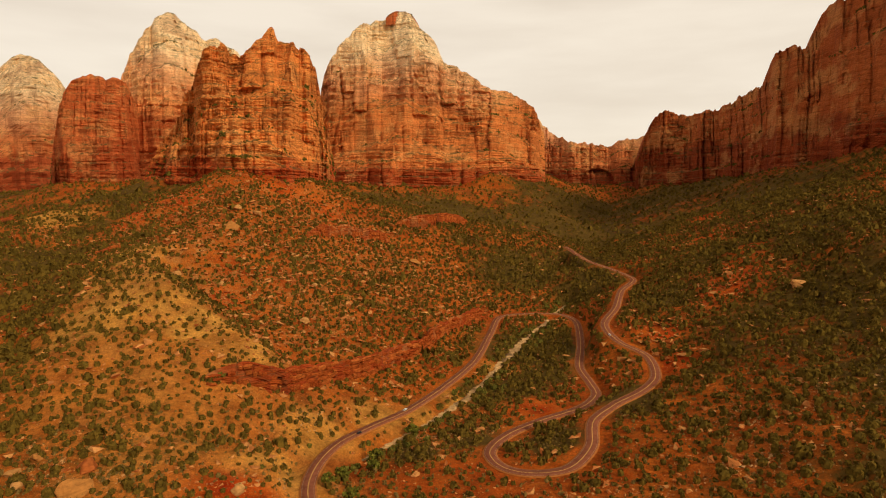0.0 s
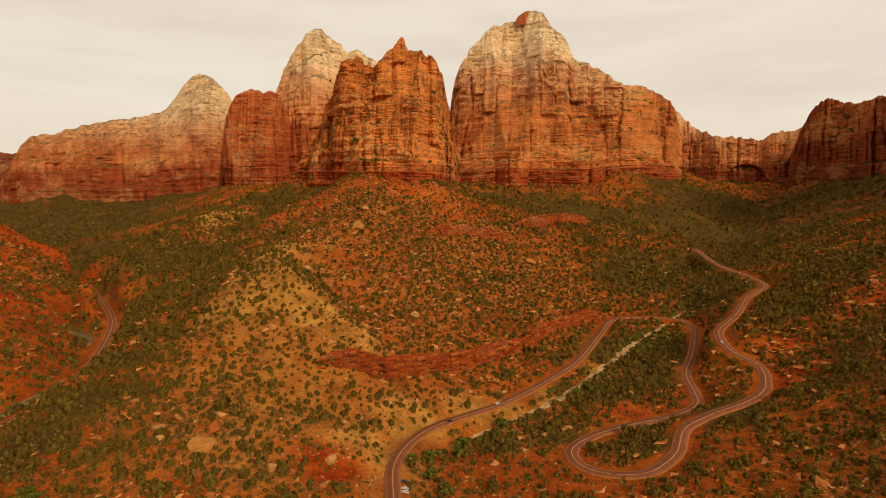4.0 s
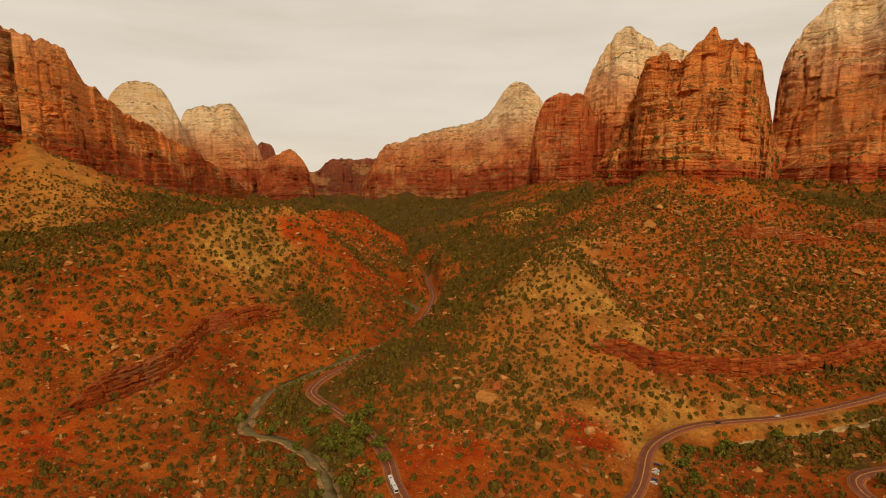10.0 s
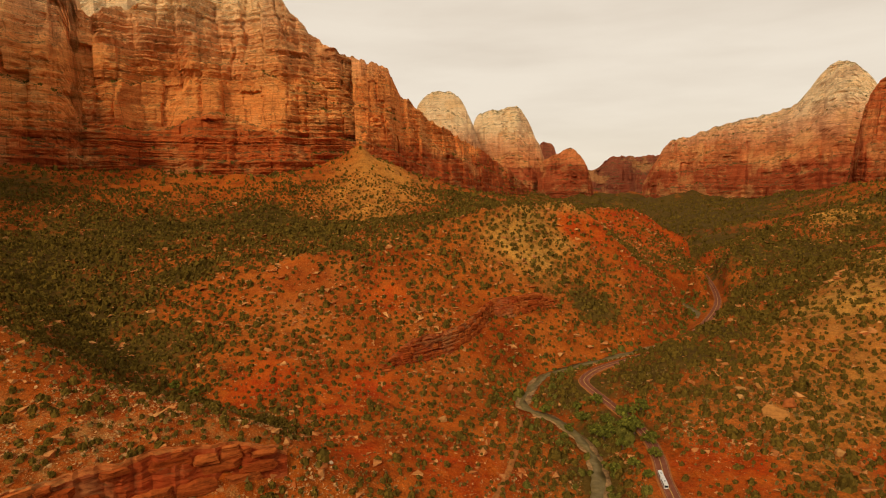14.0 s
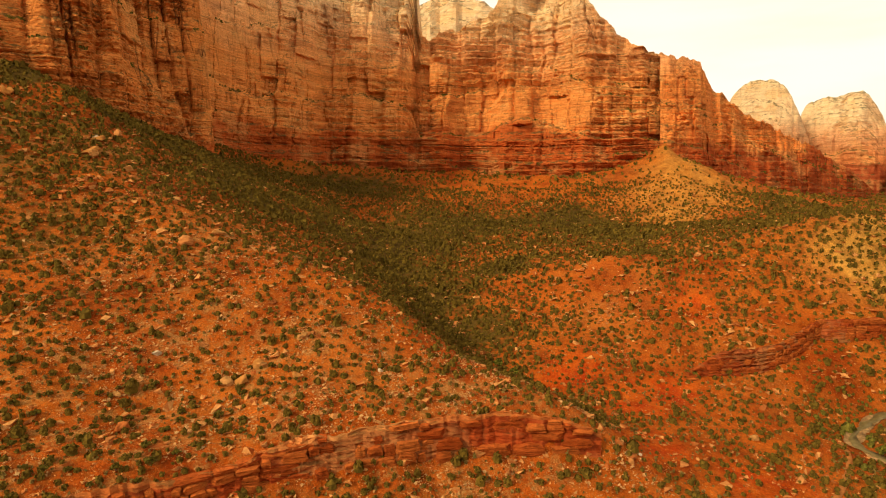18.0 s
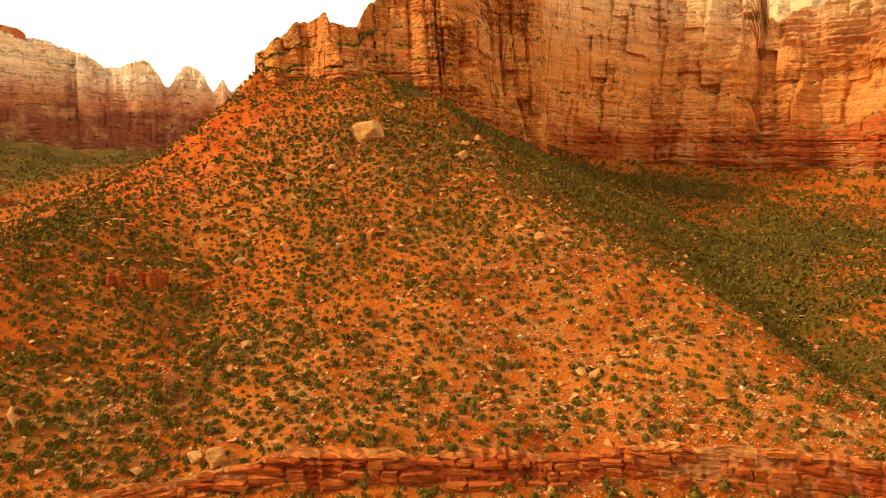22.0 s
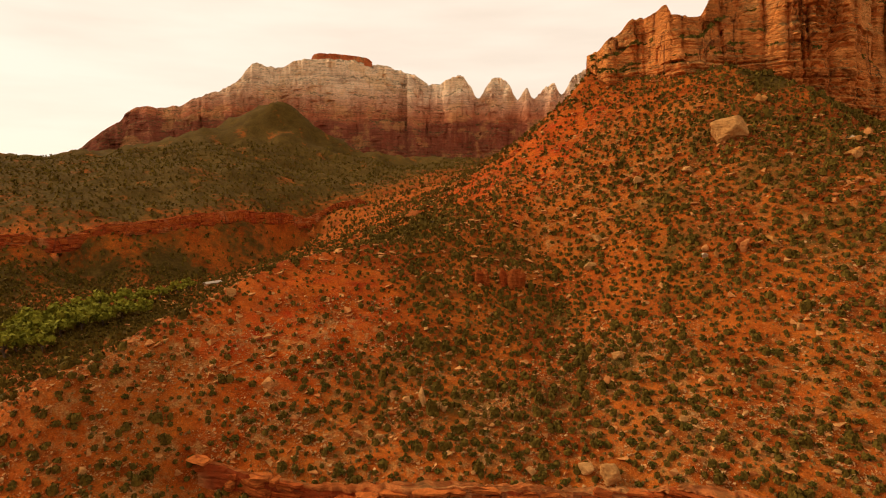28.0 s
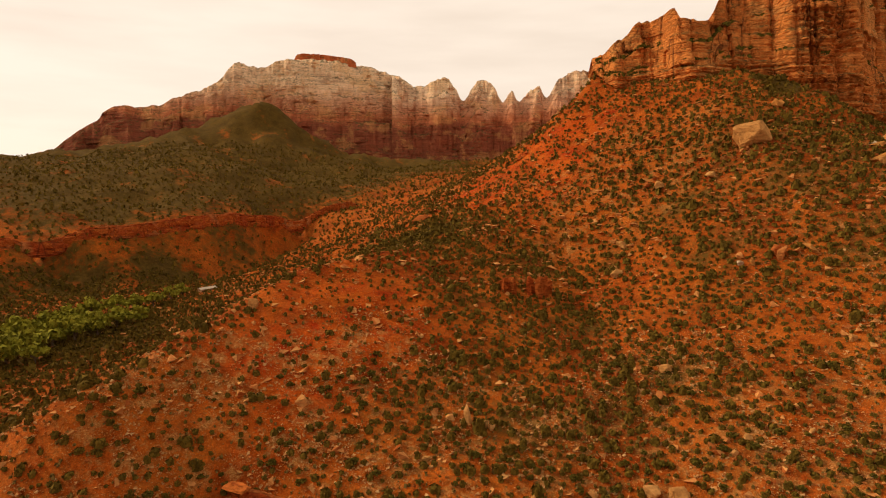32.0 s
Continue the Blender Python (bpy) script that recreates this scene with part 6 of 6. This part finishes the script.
def part(name, bm, material, parent, label=""):
    me = bpy.data.meshes.new(name)
    bm.to_mesh(me)
    bm.free()
    me.materials.append(material)
    ob = new(name, me)
    ob.parent = parent
    if label:
        tagged(ob, label)
    return ob


def box(lo, hi, bevel=0.0, taper=0.0):
    bm = bmesh.new()
    bmesh.ops.create_cube(bm, size=1.0)
    for v in bm.verts:
        t = 1 - taper * (v.co.z + 0.5)
        v.co = [(lo[k] + hi[k]) / 2 + (hi[k] - lo[k]) * v.co[k] * (t if k < 2 else 1) for k in range(3)]
    if bevel:
        bmesh.ops.bevel(bm, geom=list(bm.edges), offset=bevel, segments=2, affect="EDGES")
    return bm


def disc(x, y, r, wide):
    bm = bmesh.new()
    bmesh.ops.create_cone(bm, cap_ends=True, segments=14, radius1=r, radius2=r, depth=wide, matrix=Matrix.Translation((x, y, 0.33 if r < 0.35 and wide < 0.25 else 0.48)) @ Matrix.Rotation(math.pi / 2, 4, "X"))
    return bm


def car(colour, label):
    ob = new("car")
    part("body", box((-2.25, -0.9, 0.3), (2.25, 0.9, 0.95), 0.16), PAINT[colour], ob)
    part("roof", box((-1.5, -0.8, 0.9), (1.1, 0.8, 1.5), 0.14, 0.18), PAINT[colour], ob)
    part("windscreen", box((0.62, -0.68, 0.98), (1.12, 0.68, 1.36), 0.05, 0.1), GLASS, ob)
    part("rear_window", box((-1.53, -0.66, 0.98), (-1.2, 0.66, 1.34), 0.05, 0.1), GLASS, ob)
    for side in (-0.76, 0.70):
        part("side_window", box((-1.1, side, 1.0), (0.55, side + 0.06, 1.32), 0.0, 0.05), GLASS, ob)
    for wx in (-1.4, 1.4):
        for wy in (-0.82, 0.82):
            wheel = part("wheel", disc(wx, wy, 0.33, 0.22), RUBBER, ob)
            part("rim", disc(wx, wy + math.copysign(0.03, wy), 0.2, 0.2), RIM, wheel)
    return tagged(ob, label, "car")


def bus_unit(x0, x1, ob, front):
    part("bus_body" if front else "trailer_body", box((x0, -1.25, 0.45), (x1, 1.25, 3.0), 0.18), PAINT["white"], ob)
    for side in (-1.27, 1.22):
        n = 6 if front else 5
        for k in range(n):
            w = (x1 - x0 - 1.6) / n
            part("window", box((x0 + 0.8 + k * w, side, 1.5), (x0 + 0.8 + (k + 0.86) * w, side + 0.05, 2.45)), GLASS, ob)
    part("roof_hatch", box(((x0 + x1) / 2 - 0.5, -0.5, 3.0), ((x0 + x1) / 2 + 0.5, 0.5, 3.14), 0.04), PAINT["dark"], ob)
    for wx in (x0 + 1.6, x1 - 1.6):
        for wy in (-1.1, 1.1):
            wheel = part("wheel", disc(wx, wy, 0.48, 0.3), RUBBER, ob)
            part("rim", disc(wx, wy + math.copysign(0.03, wy), 0.28, 0.28), RIM, wheel)


def shuttle():
    ob = new("shuttle_bus")
    bus_unit(0.5, 9.8, ob, True)
    bus_unit(-8.4, -0.4, ob, False)
    part("windscreen", box((9.74, -1.05, 1.3), (9.84, 1.05, 2.6)), GLASS, ob)
    part("drawbar", box((-0.5, -0.15, 0.5), (0.6, 0.15, 0.75)), PAINT["dark"], ob)
    return tagged(ob, "white shuttle bus pulling a trailer along the river road", "bus")


def on_road(ob, line, near, shift, flip=False):
    d = np.hypot(line[:, 0] - near[0], line[:, 1] - near[1])
    k = int(np.clip(d.argmin(), 1, len(line) - 2))
    t = line[k + 1] - line[k - 1]
    t = t / np.linalg.norm(t)
    side = Vector((-t[1], t[0], 0)).normalized()
    p = Vector(line[k]) + side * shift
    ob.matrix_basis = pose(p.x, p.y, p.z + 0.49, 0, -math.degrees(math.asin(t[2])), math.degrees(math.atan2(t[1], t[0])) + (180 if flip else 0))


on_road(shuttle(), ROADS["road_river"], (-168, 173), 1.9, True)
CARS = [("white", (-56, 288), 7.2, 80), ("blue", (-57, 295), 7.2, 80), ("white", (-59, 302), 7.2, 80), ("white", (-61, 308), 7.2, 80), ("blue", (-64, 315), 7.2, 80)]
for colour, near, shift, _ in CARS:
    c = car(colour, colour + " car parked nose-in on the gravel beside the road")
    on_road(c, ROADS["road_valley"], near, -shift)
    c.rotation_euler.z += radians(62)
    c.location.z = float(height(np.array([c.location.x]), np.array([c.location.y]))[0]) + 0.05
    tagged(c, group="parked cars")
on_road(car("white", "white car driving on the valley road"), ROADS["road_valley"], (-32, 464), 1.9)
on_road(car("dark", "dark car driving on the valley road"), ROADS["road_valley"], (-65, 420), -1.9)
on_road(car("white", "white car climbing the switchback road"), ROADS["road_switchback"], (176, 590), 1.9)

# ---- footpath to the river ----
PATH_LINE = dense([(-170, 45, 0), (-196, 75, 0), (-247, 115, 0), (-285, 138, 0), (-320, 150, 0)], 3.0)
PATH_LINE[:, 2] = height(PATH_LINE[:, 0], PATH_LINE[:, 1]) + 0.25
ribbon("footpath", PATH_LINE, 3.6, 0.1, SHOULDER, 0, None, "bare orange footpath through the brush", "structure", "path")


# ---- low building among the trees on the valley floor ----
def lodge(x, y, turn):
    z = float(height(np.array([float(x)]), np.array([float(y)]))[0])
    ob = new("lodge")
    part("wall", box((-14, -5, -1.0), (14, 5, 3.4)), WALL_PAINT, ob)
    for side in (-1, 1):
        bm = bmesh.new()
        lo, hi = (-15.5, side * 6.6, 3.0), (15.5, 0, 5.6)
        for dz in (0.0, 0.25):
            for cx, cy, cz in ((lo[0], lo[1], lo[2]), (hi[0], lo[1], lo[2]), (hi[0], hi[1], hi[2]), (lo[0], hi[1], hi[2])):
                bm.verts.new((cx, cy, cz + dz))
        bm.verts.ensure_lookup_table()
        v = bm.verts
        for face in ((0, 1, 2, 3), (7, 6, 5, 4), (0, 4, 5, 1), (1, 5, 6, 2), (2, 6, 7, 3), (3, 7, 4, 0)):
            bm.faces.new([v[k] for k in face])
        bmesh.ops.recalc_face_normals(bm, faces=bm.faces)
        part("roof_slope", bm, ROOF, ob, "pale weathered metal roof slope")
    for k in range(6):
        pane = part("window", box((-12 + k * 4.4, -5.06, 1.0), (-9.6 + k * 4.4, -4.96, 2.3)), GLASS, ob)
        part("window_frame", box((-12.1 + k * 4.4, -5.04, 0.9), (-9.5 + k * 4.4, -4.98, 2.4)), ROOF, pane)
    part("door", box((13.95, -0.6, 0.0), (14.06, 0.6, 2.1)), BARK, ob)
    ob.matrix_basis = pose(x, y, z + 0.9, 0, 0, turn)
    return tagged(ob, "low long building with a pale roof among trees", "building")


WALL_PAINT = plain("tan_wall", (0.40, 0.24, 0.12), 0.9, 0.15)
ROOF = plain("pale_roof", (0.55, 0.44, 0.32), 0.6, 0.15)
lodge(93, -1294, 25)

# ---- blocks of the rock ledges: the first few hundred of a ledge each a piece, the rest joined ----
for thing, rows, seed in BLOCK_JOBS:
    g = np.random.default_rng(seed + 5)
    single = 0 if thing.name in ("west_band", "middle_band", "far_band") else 300
    origin = np.array(thing.location)
    if thing.name == "canyon_ledge":
        rows = sorted(rows, key=lambda r: abs(r[1] + 280))
    joined = []
    for k, (x, y, z, turn, long, deep, high) in enumerate(rows):
        kind = int(g.integers(0, len(BLOCK_MESHES)))
        flip = math.pi * int(g.integers(0, 2))
        if k < single:
            ob = new("rock_block", BLOCK_MESHES[kind])
            ob.parent = thing
            ob.location = (x - origin[0], y - origin[1], z - origin[2])
            ob.rotation_euler = (0, 0, turn + flip)
            ob.scale = (long, deep, high)
        else:
            v = BLOCK_TRIS[kind] * (long, deep, high)
            c, s = math.cos(turn + flip), math.sin(turn + flip)
            joined.append(np.column_stack([v[:, 0] * c - v[:, 1] * s + x, v[:, 0] * s + v[:, 1] * c + y, v[:, 2] + z]) - origin)
    if joined:
        v = np.vstack(joined)
        ob = link_mesh("rock_rubble", v, np.arange(len(v)).reshape(-1, 3), BLOCK_ROCK, thing)
        tagged(ob, kind="stuff")
